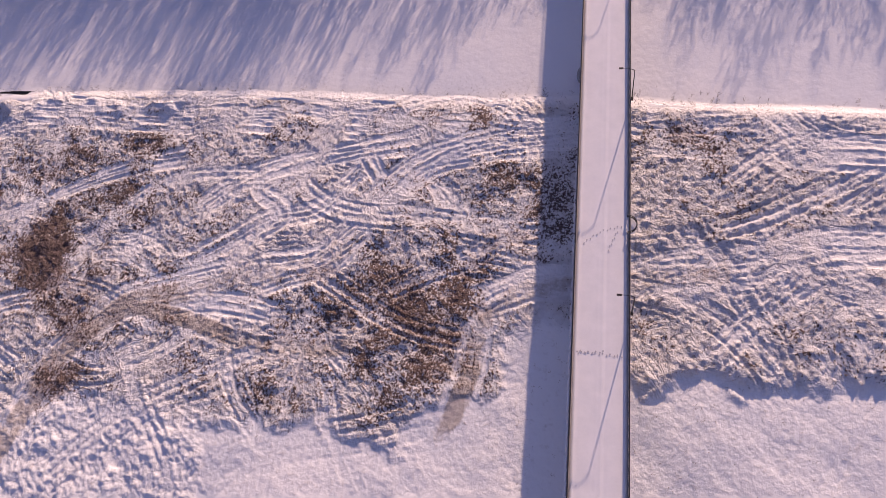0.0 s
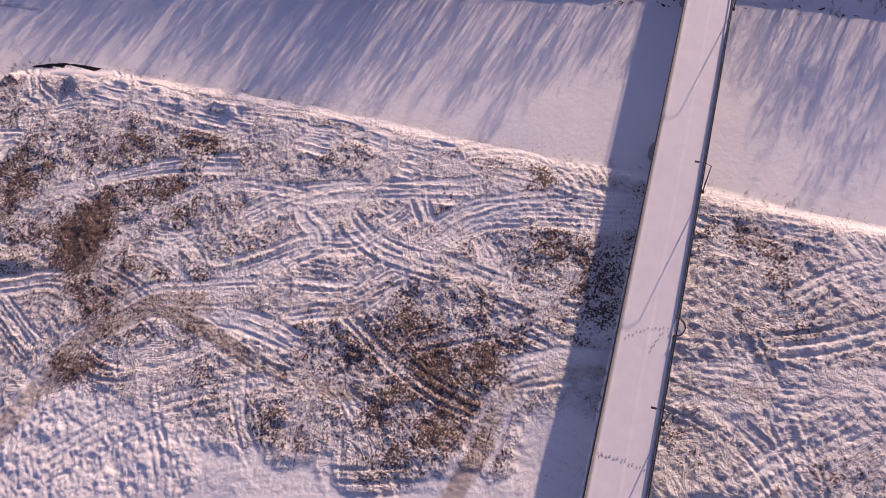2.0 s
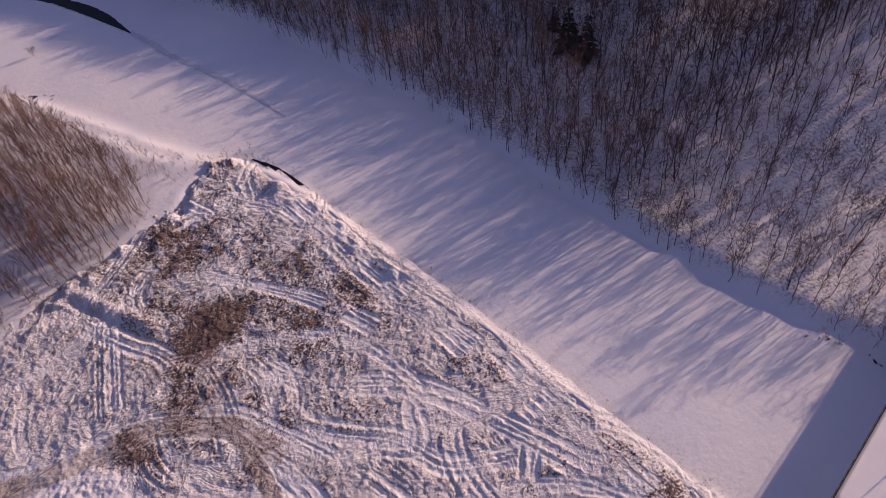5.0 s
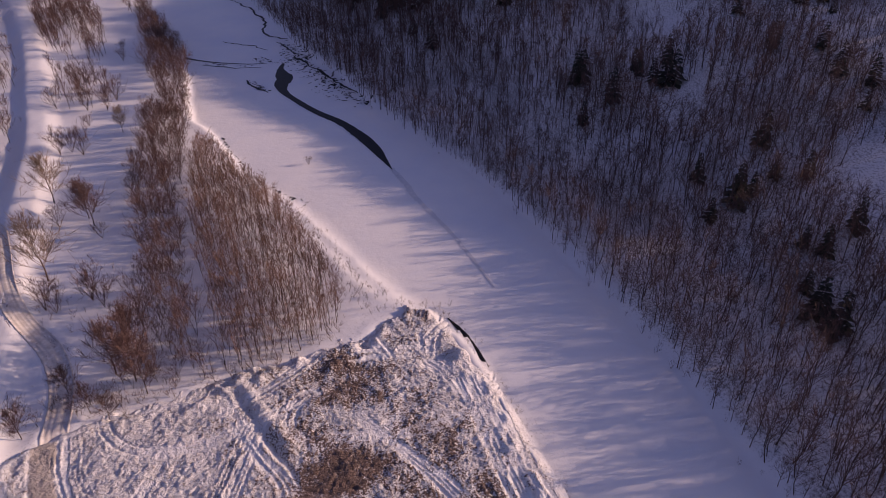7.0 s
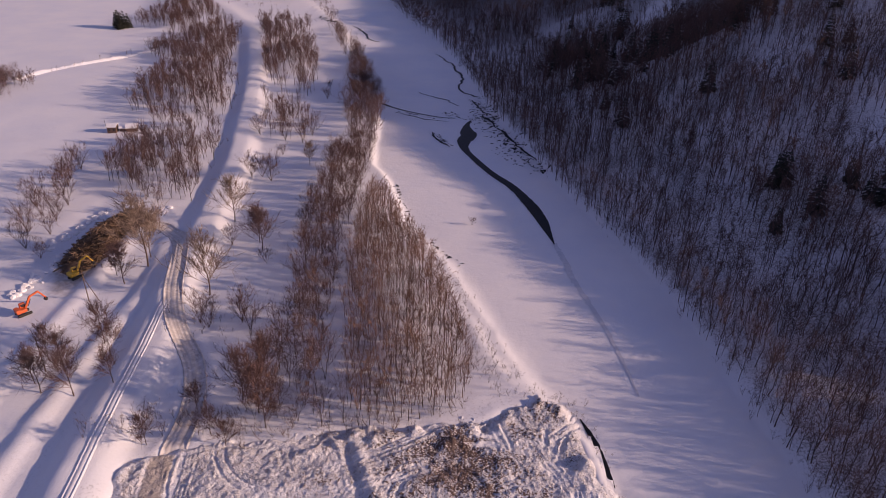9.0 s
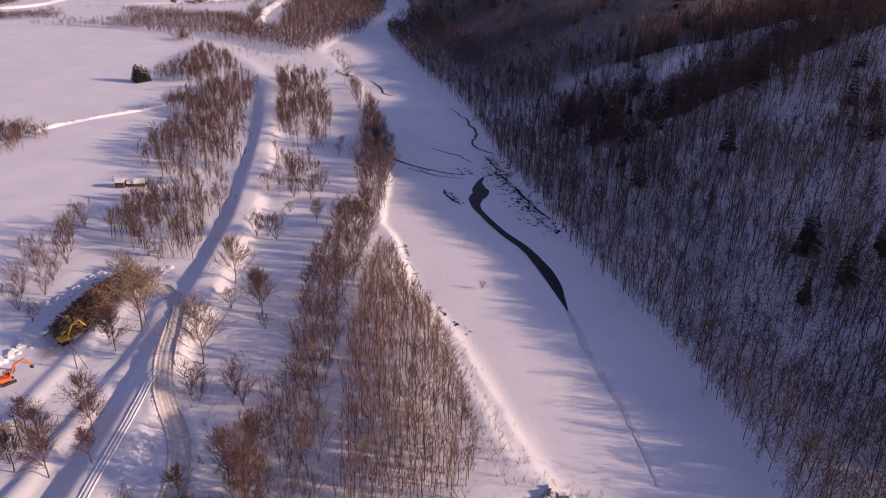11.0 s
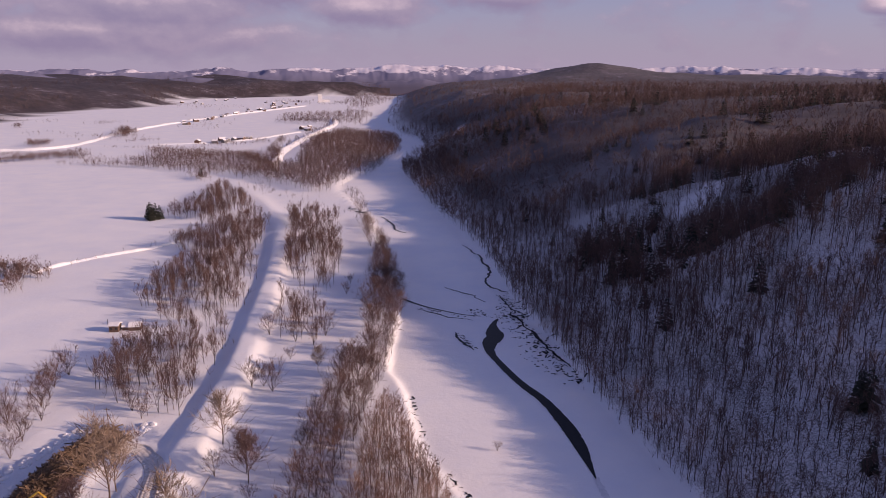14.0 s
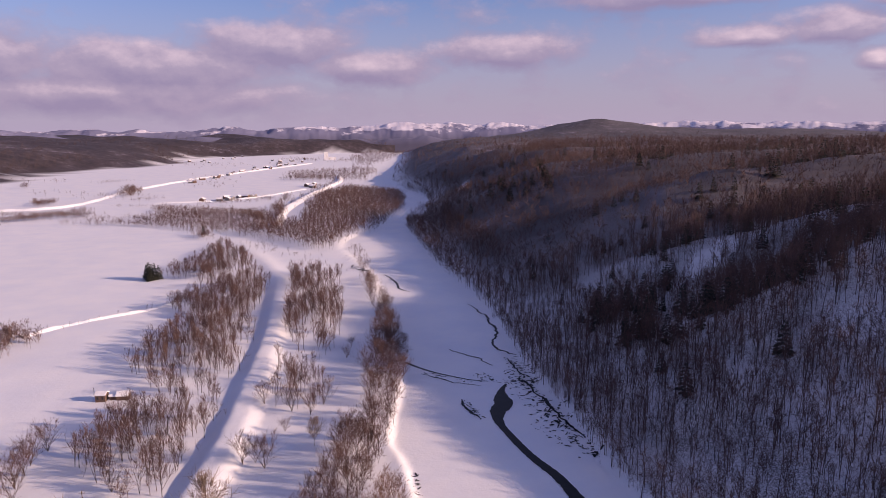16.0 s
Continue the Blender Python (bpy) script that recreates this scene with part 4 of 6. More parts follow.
def spruce_shape(seed, tiers=9, per=6):
    """A conifer one metre high: drooping boughs of flat sprays round a trunk."""
    rs = np.random.default_rng(seed)
    trunk, crown = Soup(), Soup()
    trunk.add(cone_tris(np.zeros(3), np.array([0, 0, 1.0]), 0.014))
    for i in range(tiers):
        f = 0.10 + 0.86 * i / tiers
        for k in range(per):
            t = 6.283 * (k + rs.uniform(0, 1)) / per
            ln = 0.31 * (1.05 - f) * rs.uniform(0.7, 1.2) + 0.015
            a = np.array([0, 0, f + rs.normal(0, 0.015)])
            d = np.array([math.cos(t), math.sin(t), -0.25])
            b = a + d * ln
            side = np.array([-math.sin(t), math.cos(t), 0]) * ln * 0.34
            mid = a + d * ln * 0.6 + np.array([0, 0, 0.02])
            crown.add((np.array([a, mid + side, b, mid - side, mid + np.array([0, 0, -0.05])]), np.array([(0, 1, 2), (0, 2, 3), (1, 4, 2), (3, 2, 4)])))
    return trunk.arrays(), crown.arrays()


def tri_mesh(name, vf, mat):
    me = raw_mesh(name, vf[0], vf[1], smooth=False)
    me.materials.append(mat)
    return me


def scatter_mesh(name, shapes, places, mats):
    """Many trees in one mesh. places: rows of x, y, z, height, turn, kind. Trunks take the first material, crowns the second."""
    vs, fs, mi, n = [], [], [], 0
    places = np.asarray(places)
    for k, (tr, cr) in enumerate(shapes):
        rows = places[places[:, 5].astype(int) % len(shapes) == k]
        if not len(rows):
            continue
        for slot, (v, f) in enumerate((tr, cr)):
            c, s = np.cos(rows[:, 4])[:, None], np.sin(rows[:, 4])[:, None]
            hh = rows[:, 3][:, None]
            co = np.stack([rows[:, 0][:, None] + (c * v[:, 0] - s * v[:, 1]) * hh, rows[:, 1][:, None] + (s * v[:, 0] + c * v[:, 1]) * hh, rows[:, 2][:, None] + v[:, 2] * hh], -1)
            vs.append(co.reshape(-1, 3))
            fs.append((f[None] + (np.arange(len(rows)) * len(v))[:, None, None] + n).reshape(-1, 3))
            mi.append(np.full(len(rows) * len(f), slot))
            n += len(rows) * len(v)
    me = raw_mesh(name, np.vstack(vs), np.vstack(fs), smooth=False)
    for m in mats:
        me.materials.append(m)
    me.polygons.foreach_set("material_index", np.concatenate(mi).astype(np.int32))
    return me


def fill(poly, gap, seed, low, high, kinds=6, edge=0.0):
    """Places for trees all over a plot: a jittered lattice."""
    rs = np.random.default_rng(seed)
    p = np.array(poly, float)
    x, y = np.meshgrid(np.arange(p[:, 0].min(), p[:, 0].max(), gap), np.arange(p[:, 1].min(), p[:, 1].max(), gap))
    x = x.ravel() + rs.uniform(-0.5, 0.5, x.size) * gap
    y = y.ravel() + rs.uniform(-0.5, 0.5, y.size) * gap
    m = inside(x + edge * fbm(x, y, 15, 2, 2.0), y, [tuple(q) for q in poly])
    x, y = x[m], y[m]
    return np.stack([x, y, height(x, y) - 0.15, rs.uniform(low, high, len(x)), rs.uniform(0, 6.28, len(x)), rs.integers(0, kinds, len(x))], 1)


LONE = [tree_shape(220 + i, limbs=32, subs=7, twigs=7, angle=0.78, low=0.20, reach=0.44, fuzz=0.62, twig_w=0.0032, sides=5, segs=5, thick=0.013) for i in range(4)]
NEARHILL = [tree_shape(260 + i, limbs=11, subs=4, twigs=2, angle=0.58, low=0.30, reach=0.46, twig_w=0.0034, fuzz=0.6, rise=0.2, thick=0.0105, splay=0.14, segs=4, fine=False) for i in range(6)]
BROAD = [tree_shape(20 + i, limbs=14, subs=5, twigs=5, angle=0.66, low=0.16, reach=0.56, twig_w=0.0036, fuzz=0.5, sides=4, segs=4, stems=1 + i % 2) for i in range(5)]
SLIM = [tree_shape(40 + i, limbs=11, subs=4, twigs=4, angle=0.48, low=0.25, reach=0.42, stems=1 + i % 2, splay=0.06, twig_w=0.0032, fuzz=0.42) for i in range(5)]
SHRUB = [tree_shape(60 + i, limbs=25, subs=5, twigs=5, angle=0.6, low=0.08, reach=0.66, stems=5, splay=0.13, thick=0.016, twig_w=0.0042) for i in range(4)]
MID = [tree_shape(80 + i, limbs=9, subs=3, twigs=3, angle=0.56, low=0.32, reach=0.44, twig_w=0.0042, fuzz=0.6, rise=0.25, thick=0.0125, splay=0.10, segs=3, fine=False) for i in range(6)]
ROUND = [tree_shape(180 + i, limbs=12, subs=4, twigs=4, angle=0.52, low=0.20, reach=0.46, stems=1 + i % 2, splay=0.06, fuzz=0.45, rise=0.35, twig_w=0.0048, thick=0.014, segs=2, fine=False) for i in range(5)]
FAR = [tree_shape(100 + i, limbs=8, subs=3, twigs=0, angle=0.66, low=0.12, reach=0.46, thick=0.006, fuzz=0.65, rise=0.1, twig_w=0.017, segs=1, fine=False) for i in range(6)]
BRUSH = [tree_shape(140 + i, limbs=9, subs=3, twigs=1, angle=0.6, low=0.1, reach=0.55, stems=3, splay=0.12, thick=0.014, twig_w=0.008, segs=2, fine=False) for i in range(4)]
SPRUCE = [spruce_shape(120 + i) for i in range(4)]
FULL_SPRUCE = [spruce_shape(160 + i, 11, 9) for i in range(4)]


def thinned(rows, least):
    """Leaves irregular openings in a wood."""
    return rows[fbm(rows[:, 0], rows[:, 1], 15, 3, 12.0) > least]


def spare(rows):
    """Leaves out trees that would stand on the levee, the road or the sheds."""
    x, y = rows[:, 0], rows[:, 1]
    ok = (near_line(x, y, LEVEE, 20) > 7.0) & (near_line(x, y, ROAD, 20) > 5) & (np.hypot(x + 148, (y - 352) * 0.8) > 17)
    return rows[ok]


def single_trees(name, label, group, shapes, rows, twig, category="tree"):
    """Trees that can be told apart: each a thing with a trunk and a crown."""
    built = {}
    for r in rows:
        k = int(r[5]) % len(shapes)
        m = Matrix.Translation(r[:3]) @ Matrix.Rotation(r[4], 4, "Z") @ Matrix.Scale(r[3], 4)
        if k not in built:
            ob = thing(name, label, category, m, group)
            part("trunk", tri_mesh("trunk", shapes[k][0], M_BARK), M_BARK, ob)
            part("crown", tri_mesh("crown", shapes[k][1], twig), twig, ob)
            built[k] = ob
        else:
            o = copy_thing(built[k], m)
            o.scale = (r[3], r[3], r[3])


def woods(name, label, shapes, rows, mats):
    ob = new(name, scatter_mesh(name, shapes, rows, mats))
    return tagged(ob, label, "woods", kind="stuff")


PLANTATION = [(-17, 272), (-19, 240), (-13, 205), (-6.5, 155), (9, 158.5), (21, 161), (25, 178), (19, 207), (9, 240), (-2, 262), (-8, 281), (-16, 296)]
STRIP_A = [(-17, 154), (-33, 157), (-31, 211), (-34, 245), (-38.5, 278), (-38, 330), (-34, 352), (-22, 350), (-20, 300), (-21, 275), (-20, 228), (-9, 156)]
STRIP_B = [(-34, 352), (-44, 394), (-51, 474), (-62, 553), (-84, 605), (-75, 590), (-47, 506), (-31, 435), (-24, 396), (-23, 352)]
WOOD_C = [(-150, 600), (-112, 473), (-95, 430), (-66, 424), (-74, 475), (-106, 600), (-135, 643)]
WOOD_C2 = [(-98, 412), (-74, 345), (-50, 355), (-64, 400)]
WOOD_D = [(-268, 786), (-212, 575), (-187, 493), (-161, 398), (-136, 316), (-118, 278), (-84, 276), (-90, 330), (-100, 370), (-124, 449), (-148, 558), (-186, 640), (-240, 735)]
WOOD_E = [(-253, 602), (-225, 604), (-215, 640), (-250, 720), (-278, 790), (-262, 720)]
WOOD_F = [(-429, 912), (-512, 1103), (-311, 1041), (-262, 896), (-311, 846)]
WOOD_G = [(-292, 847), (-215, 790), (-158, 735), (-148, 800), (-128, 960), (-128, 1126), (-174, 1366), (-300, 1490), (-316, 1300), (-236, 924), (-277, 880)]
WOOD_H = [(-507, 1738), (-380, 1690), (-300, 1720), (-396, 2264), (-578, 2016)]
WOOD_I = [(-433, 2264), (-440, 2665), (-560, 4142), (-840, 4400), (-640, 3000)]

LANE = spline([(-7.8, 158.8), (-11.9, 178.5), (-15.8, 199.7), (-17.2, 225.9), (-17.9, 258.7)], 2)


def off_lane(rows):
    """Leaves out trees that would stand on the lane between belt and plantation."""
    return rows[near_line(rows[:, 0], rows[:, 1], LANE, 8) > 1.1]


plant = off_lane(fill(PLANTATION, 2.6, 1, 7, 11.5))
near = plant[:, 1] < 212
single_trees("plantation_tree", "slender leafless tree in a dense young plantation on snow", "plantation trees", SLIM, plant[near][:170], M_TWIG_RED)
woods("plantation_woods", "dense young leafless plantation on snow", SLIM, np.vstack([plant[near][170:], plant[~near]]), (M_BARK, M_TWIG_RED))
strip = off_lane(fill(STRIP_A, 4.2, 2, 5, 12, edge=2))
near = strip[:, 1] < 250
single_trees("bank_tree", "leafless brown tree in a belt along the plantation", "belt trees", BROAD, strip[near][:110], M_TWIG)
woods("belt_woods", "belt of leafless brown trees on the river bank", BROAD, np.vstack([strip[near][110:], strip[~near], fill(STRIP_B, 4.6, 3, 6, 12, edge=3)]), (M_BARK, M_TWIG))
woods("levee_woods", "leafless brown woods on both sides of the levee", ROUND,
      spare(np.vstack([thinned(fill(WOOD_C, 4.5, 4, 7, 13, edge=6), -0.45), fill(WOOD_C2, 6.2, 5, 6, 11), thinned(fill(WOOD_D, 4.4, 6, 6, 13, edge=10), -0.28), fill(WOOD_E, 5.0, 7, 6, 10)])), (M_BARK, M_TWIG))
woods("island_woods", "far leafless reddish woods in the river bend", FAR, np.vstack([fill(WOOD_G, 5.7, 8, 10, 15, edge=12), fill(WOOD_F, 5.0, 9, 6, 11, edge=20)]), (M_BARK, M_TWIG_DIM))
woods("distant_woods", "distant leafless woods along the valley", FAR, np.vstack([fill(WOOD_H, 14, 10, 11, 16, edge=25), fill(WOOD_I, 22, 11, 12, 18, edge=40)]), (M_BARK, M_TWIG_DIM))


# the wooded hill across the river
def hill_rows(y0, y1, d0, d1, gap, seed, low, high, keep=1.0):
    rs = np.random.default_rng(seed)
    y, d = np.meshgrid(np.arange(y0, y1, gap), np.arange(d0, d1, gap))
    y = y.ravel() + rs.uniform(-0.6, 0.6, y.size) * gap
    d = np.maximum(1.5, d.ravel() + rs.uniform(-0.6, 0.6, d.size) * gap)
    x = bank(BANK_R, y) + d
    m = (rs.uniform(0, 1, y.size) < keep) & (fbm(x, y, 26, 3, 11.0) > -0.62 - 0.6 * (d < 55)) & (rs.uniform(0, 1, y.size) > clearing(x, y) * 0.8)
    x, y = x[m], y[m]
    return np.stack([x, y, height(x, y) - 0.2, rs.uniform(low, high, len(x)) * (1 + 0.25 * fbm(x, y, 70, 2, 6.6)), rs.uniform(0, 6.28, len(x)), rs.integers(0, 6, len(x))], 1)


def low_by_bridge(rows):
    """Only low trees stand beside the bridge, none under it."""
    off = np.abs((rows[:, 1] - 6.2) * math.cos(0.1176) - (rows[:, 0] - 35) * math.sin(0.1176))
    rows[:, 3] = np.where(off < 20, np.minimum(rows[:, 3], 7.0), rows[:, 3])
    return rows[off > 5.5]


woods("hillside_woods", "dense leafless woods on the shaded snowy hillside", MID, np.vstack([hill_rows(215, 450, 50, 190, 4.1, 30, 9, 17), hill_rows(450, 600, 50, 190, 4.7, 38, 9, 17), hill_rows(215, 600, 190, 250, 5.0, 39, 9, 17), hill_rows(60, 215, 130, 240, 5.2, 46, 10, 18)]), (M_WOODS, M_TWIG))
woods("near_hillside_woods", "tall leafless trees on the snowy lower hillside", NEARHILL, np.vstack([low_by_bridge(hill_rows(-90, 80, 3, 110, 4.4, 29, 7, 13)), hill_rows(80, 215, 3, 130, 4.1, 47, 10, 17), low_by_bridge(hill_rows(-90, 215, 3, 22, 6.0, 48, 6, 12))]), (M_BARK, M_TWIG))
woods("far_hillside_woods", "far leafless woods covering the hill", FAR, np.vstack([hill_rows(600, 1000, 50, 420, 7.8, 32, 9, 15), hill_rows(1000, 1500, 2, 420, 9.0, 37, 10, 16), hill_rows(40, 600, 245, 450, 7.0, 33, 10, 16), hill_rows(540, 1500, 420, 1000, 13, 34, 9, 15),
      hill_rows(1500, 3600, 2, 1500, 30, 35, 9, 16)]), (M_WOODS, M_TWIG_DIM))
woods("foot_woods", "reddish leafless woods on the flat at the foot of the hill", MID, np.vstack([hill_rows(210, 600, 2, 55, 4.2, 44, 9, 16), hill_rows(210, 520, 2, 8, 4.0, 45, 4, 8)]), (M_WOODS, M_TWIG))
woods("far_foot_woods", "far reddish leafless woods beside the frozen river", FAR, hill_rows(600, 1000, 2, 55, 5.2, 49, 8, 14), (M_WOODS, M_TWIG))
rs_con = np.random.default_rng(43)
con = np.vstack([hill_rows(120, 600, 45, 450, 5.5, 40, 8, 16, 0.8), hill_rows(600, 1500, 60, 900, 12, 41, 10, 17, 0.6)])
grove = sum(np.exp(-((con[:, 0] - gx0) ** 2 + (con[:, 1] - gy0) ** 2) / gr ** 2) for gx0, gy0, gr in GROVES)
far_off = step(200, 420, con[:, 0] - bank(BANK_R, con[:, 1]))
con = con[rs_con.uniform(0, 1, len(con)) < np.clip(grove * 0.5, 0, 0.5) + 0.02 + (0.12 + 0.3 * far_off) * (fbm(con[:, 0], con[:, 1], 75, 3, 3.0) > 0.25)]
woods("hillside_spruces", "dark green spruces in clumps through the hill woods", SPRUCE, con, (M_BARK, M_NEEDLE))


# ---- lone trees and shrubs on the flood plain ----
def at_ground(rows, kinds=4, seed=5):
    rs = np.random.default_rng(seed)
    return np.array([(x, y, height_at(x, y) - 0.1, 1.15 * h, rs.uniform(0, 6.28), i % kinds) for i, (x, y, h) in enumerate(rows)])


single_trees("pale_tree", "tall bare tree with pale sunlit twigs on snow", "lone trees", LONE, at_ground([
    (-56, 211, 17), (-82, 227, 20), (-63.4, 261, 15), (-83.5, 233, 13), (-47, 318, 9)]), M_TWIG_PALE)
single_trees("brown_tree", "bare dark brown tree standing on snow", "lone trees", LONE, at_ground([
    (-47.7, 241, 13), (-50, 246, 11), (-32, 164, 13), (-29, 170, 12), (-89.7, 221, 9), (-85, 216, 11), (-76, 184, 11), (-81, 172, 10), (-88, 177, 9), (-74, 163, 11), (-83, 164, 10), (-72, 179, 9),
    (-86, 167, 9), (-65, 166, 8), (-42, 160, 7), (-49.6, 148, 8), (-36, 152, 7), (-24, 155, 10), (-27, 160, 12), (-31.6, 149, 7)]), M_TWIG)
single_trees("bare_shrub", "round leafless shrub on snow", "shrubs", SHRUB, at_ground([
    (-53.8, 196, 7.5), (-41.8, 197, 8), (-50.7, 194, 6), (-38.2, 193, 7), (-58.6, 243, 5.5), (-68.4, 302, 8), (-64.5, 304, 7), (-59.7, 300, 8.5), (-79.5, 356, 7), (-65.6, 350, 8), (-56.8, 347, 7), (-70.5, 373, 9),
    (-54.3, 359, 8), (-74, 380, 8), (-44, 232, 4), (-38, 262, 4), (-62, 330, 4), (-128, 256, 8), (-134, 247, 8), (-142, 268, 9), (-143, 295, 9), (-144, 306, 8), (-137, 262, 7), (-128, 236, 8), (-119, 229, 5),
    (-138, 280, 9), (-140, 288, 8), (-131, 270, 8), (-125, 246, 6), (-90, 256, 5), (-112, 290, 6), (-104, 280, 6), (-120, 300, 7), (-98, 275, 5), (-122, 318, 6), (-128, 330, 7), (25, 268.5, 2.4), (-58, 420, 5), (-60, 440, 4)]), M_TWIG, "shrub")
single_trees("lone_spruce", "dark green conifer at the edge of the snowy field", "field conifers", FULL_SPRUCE, at_ground([(-259, 597, 14), (-255.5, 599, 13), (-262, 599, 12), (-257, 594, 11), (-259.5, 602, 12), (-253, 601, 11), (-318, 830, 9)]), M_NEEDLE)

# low brush
rs = np.random.default_rng(77)
rows = []
for line, n, wide, lo, hi in ((spline([(24, 183), (31, 176), (38, 172), (46, 168), (50, 166)], 1), 60, 6, 0.8, 2.5), (spline([(20, 205), (26, 190), (32, 178)], 1), 40, 5, 1, 3.0),
                              (spline([(-5, 264), (8, 240), (20, 210)], 1), 60, 4, 1.5, 4), (BANK_R[(BANK_R[:, 1] > -40) & (BANK_R[:, 1] < 560)] + (4, 0), 420, 5, 1.0, 3.6),
                              (spline([(34, 176), (27, 196), (21, 214), (12, 234), (3, 252)], 1), 130, 6, 0.5, 1.8), (spline([(-62, 150), (-44, 156), (-28, 152), (-12, 155), (8, 160), (22, 164)], 1), 150, 5, 1.2, 4.5), (spline([(-48, 170), (-52, 190), (-40, 205)], 1), 40, 12, 1.0, 3.0),
                              (spline([(-131, 778), (-100, 669), (-80, 597)], 2), 90, 6, 2.5, 6), (spline([(-84, 610), (-67, 549), (-54, 500), (-41, 459), (-33, 420)], 2), 130, 5, 4, 8.5),
                              (spline([(-245, 800), (-201, 731), (-165, 704), (-133, 664), (-108, 632)], 2), 70, 22, 1.5, 5), (spline([(-120, 300), (-108, 330), (-118, 360)], 1), 60, 16, 1.5, 4.5),
                              (BANK_L[(BANK_L[:, 1] > -60) & (BANK_L[:, 1] < 170)] + (0.6, 0), 420, 2.0, 0.4, 1.5)):
    for k in range(n):
        x, y = line[rs.integers(0, len(line))] + rs.normal(0, wide / 2, 2)
        rows.append((x, y, 0, rs.uniform(lo, hi), rs.uniform(0, 6.28), k % 4))


def seat(rows):
    """Sets rows of places down on the ground."""
    r = np.array(rows, float)
    r[:, 2] = height(r[:, 0], r[:, 1]) - 0.1
    return r


woods("riverside_brush", "low leafless brush along both river banks", BRUSH, seat(rows), (M_BARK, M_TWIG))

# hedges and field woods far down the valley
rows = []
for (ax, ay), (bx, by), n, wide, lo, hi in (((-237, 430), (-285, 437), 110, 9, 6, 10), ((-240, 400), (-262, 452), 60, 6, 6, 10), ((-618, 900), (-625, 1020), 30, 10, 5, 9), ((-700, 985), (-560, 1000), 160, 14, 5, 9),
                                            ((-560, 960), (-466, 967), 50, 6, 4, 8), ((-470, 960), (-420, 935), 40, 8, 5, 9), ((-760, 1170), (-730, 1180), 40, 9, 6, 10), ((-735, 1400), (-715, 1405), 45, 14, 9, 15),
                                            ((-400, 1240), (-380, 1250), 30, 9, 5, 9), ((-330, 1000), (-270, 930), 90, 12, 8, 13), ((-312, 1110), (-268, 915), 90, 5, 6, 11), ((-250, 900), (-330, 1130), 90, 6, 6, 11),
                                            ((-375, 1710), (-320, 1130), 110, 10, 6, 11), ((-1240, 1690), (-1000, 1640), 20, 40, 6, 10), ((-900, 1350), (-600, 1250), 40, 50, 4, 8), ((-760, 1900), (-600, 1500), 60, 60, 5, 9),
                                            ((-500, 950), (-300, 1100), 60, 40, 5, 9), ((-1260, 2600), (-900, 2400), 60, 120, 6, 12), ((-900, 3000), (-500, 2800), 120, 120, 8, 14), ((-253, 441), (-202, 527), 14, 4, 2, 4),
                                            ((-640, 915), (-615, 970), 90, 12, 5, 9), ((-615, 970), (-598, 1055), 90, 12, 5, 9), ((-520, 927), (-420, 907), 70, 6, 5, 9), ((-700, 1355), (-686, 1356), 60, 14, 9, 15), ((-735, 1136), (-717, 1156), 50, 8, 6, 10),
                                            ((-420, 1004), (-324, 1041), 120, 12, 6, 11), ((-618, 1215), (-575, 1251), 30, 10, 4, 8), ((-916, 1607), (-886, 1688), 30, 18, 5, 9), ((-368, 1294), (-319, 1071), 90, 9, 6, 11), ((-1010, 1476), (-1002, 1480), 16, 6, 10, 14),
                                            ((-525, 1770), (-400, 1783), 120, 30, 8, 14), ((-205, 520), (-186, 545), 14, 5, 3, 7), ((-300, 800), (-340, 850), 30, 10, 5, 9), ((-650, 930), (-560, 1000), 150, 16, 6, 10), ((-545, 913), (-400, 904), 60, 4, 4, 7), ((-610, 1127), (-480, 1117), 40, 6, 3, 6),
                                            ((-740, 1300), (-640, 1290), 30, 8, 4, 8), ((-470, 1150), (-400, 1210), 60, 10, 5, 9), ((-700, 1330), (-664, 1290), 50, 14, 7, 12), ((-760, 1170), (-715, 1112), 50, 8, 6, 10), ((-316, 817), (-308, 822), 24, 6, 6, 9)):
    for k in range(n):
        u = rs.uniform()
        x, y = ax + (bx - ax) * u + rs.normal(0, wide / 2), ay + (by - ay) * u + rs.normal(0, wide / 2)
        rows.append((x, y, 0, rs.uniform(lo, hi), rs.uniform(0, 6.28), k % 6))
woods("field_hedges", "leafless hedges and copses between snowy fields", FAR, seat(rows), (M_BARK, M_TWIG_DIM))

# woods on the far hills' first slopes
rows = []
n = 6500
y = rs.uniform(1300, 3900, n)
x = np.interp(y, HILL_FOOT[:, 1], HILL_FOOT[:, 0]) - rs.exponential(160, n) + 20
ok = (np.interp(y, HILL_FOOT[:, 1], HILL_FOOT[:, 0]) - x + 60 * fbm(x, y, 500, 3, 5.0) > 20) & (fbm(x, y, 120, 3, 1.4) > -0.35)
rows = np.stack([x, y, 0 * x, rs.uniform(10, 17, n), rs.uniform(0, 6.28, n), np.arange(n) % 6], 1)[ok]
woods("far_hill_woods", "leafless woods on the far side of the valley", FAR, seat(rows), (M_FARHILL, M_FARHILL))

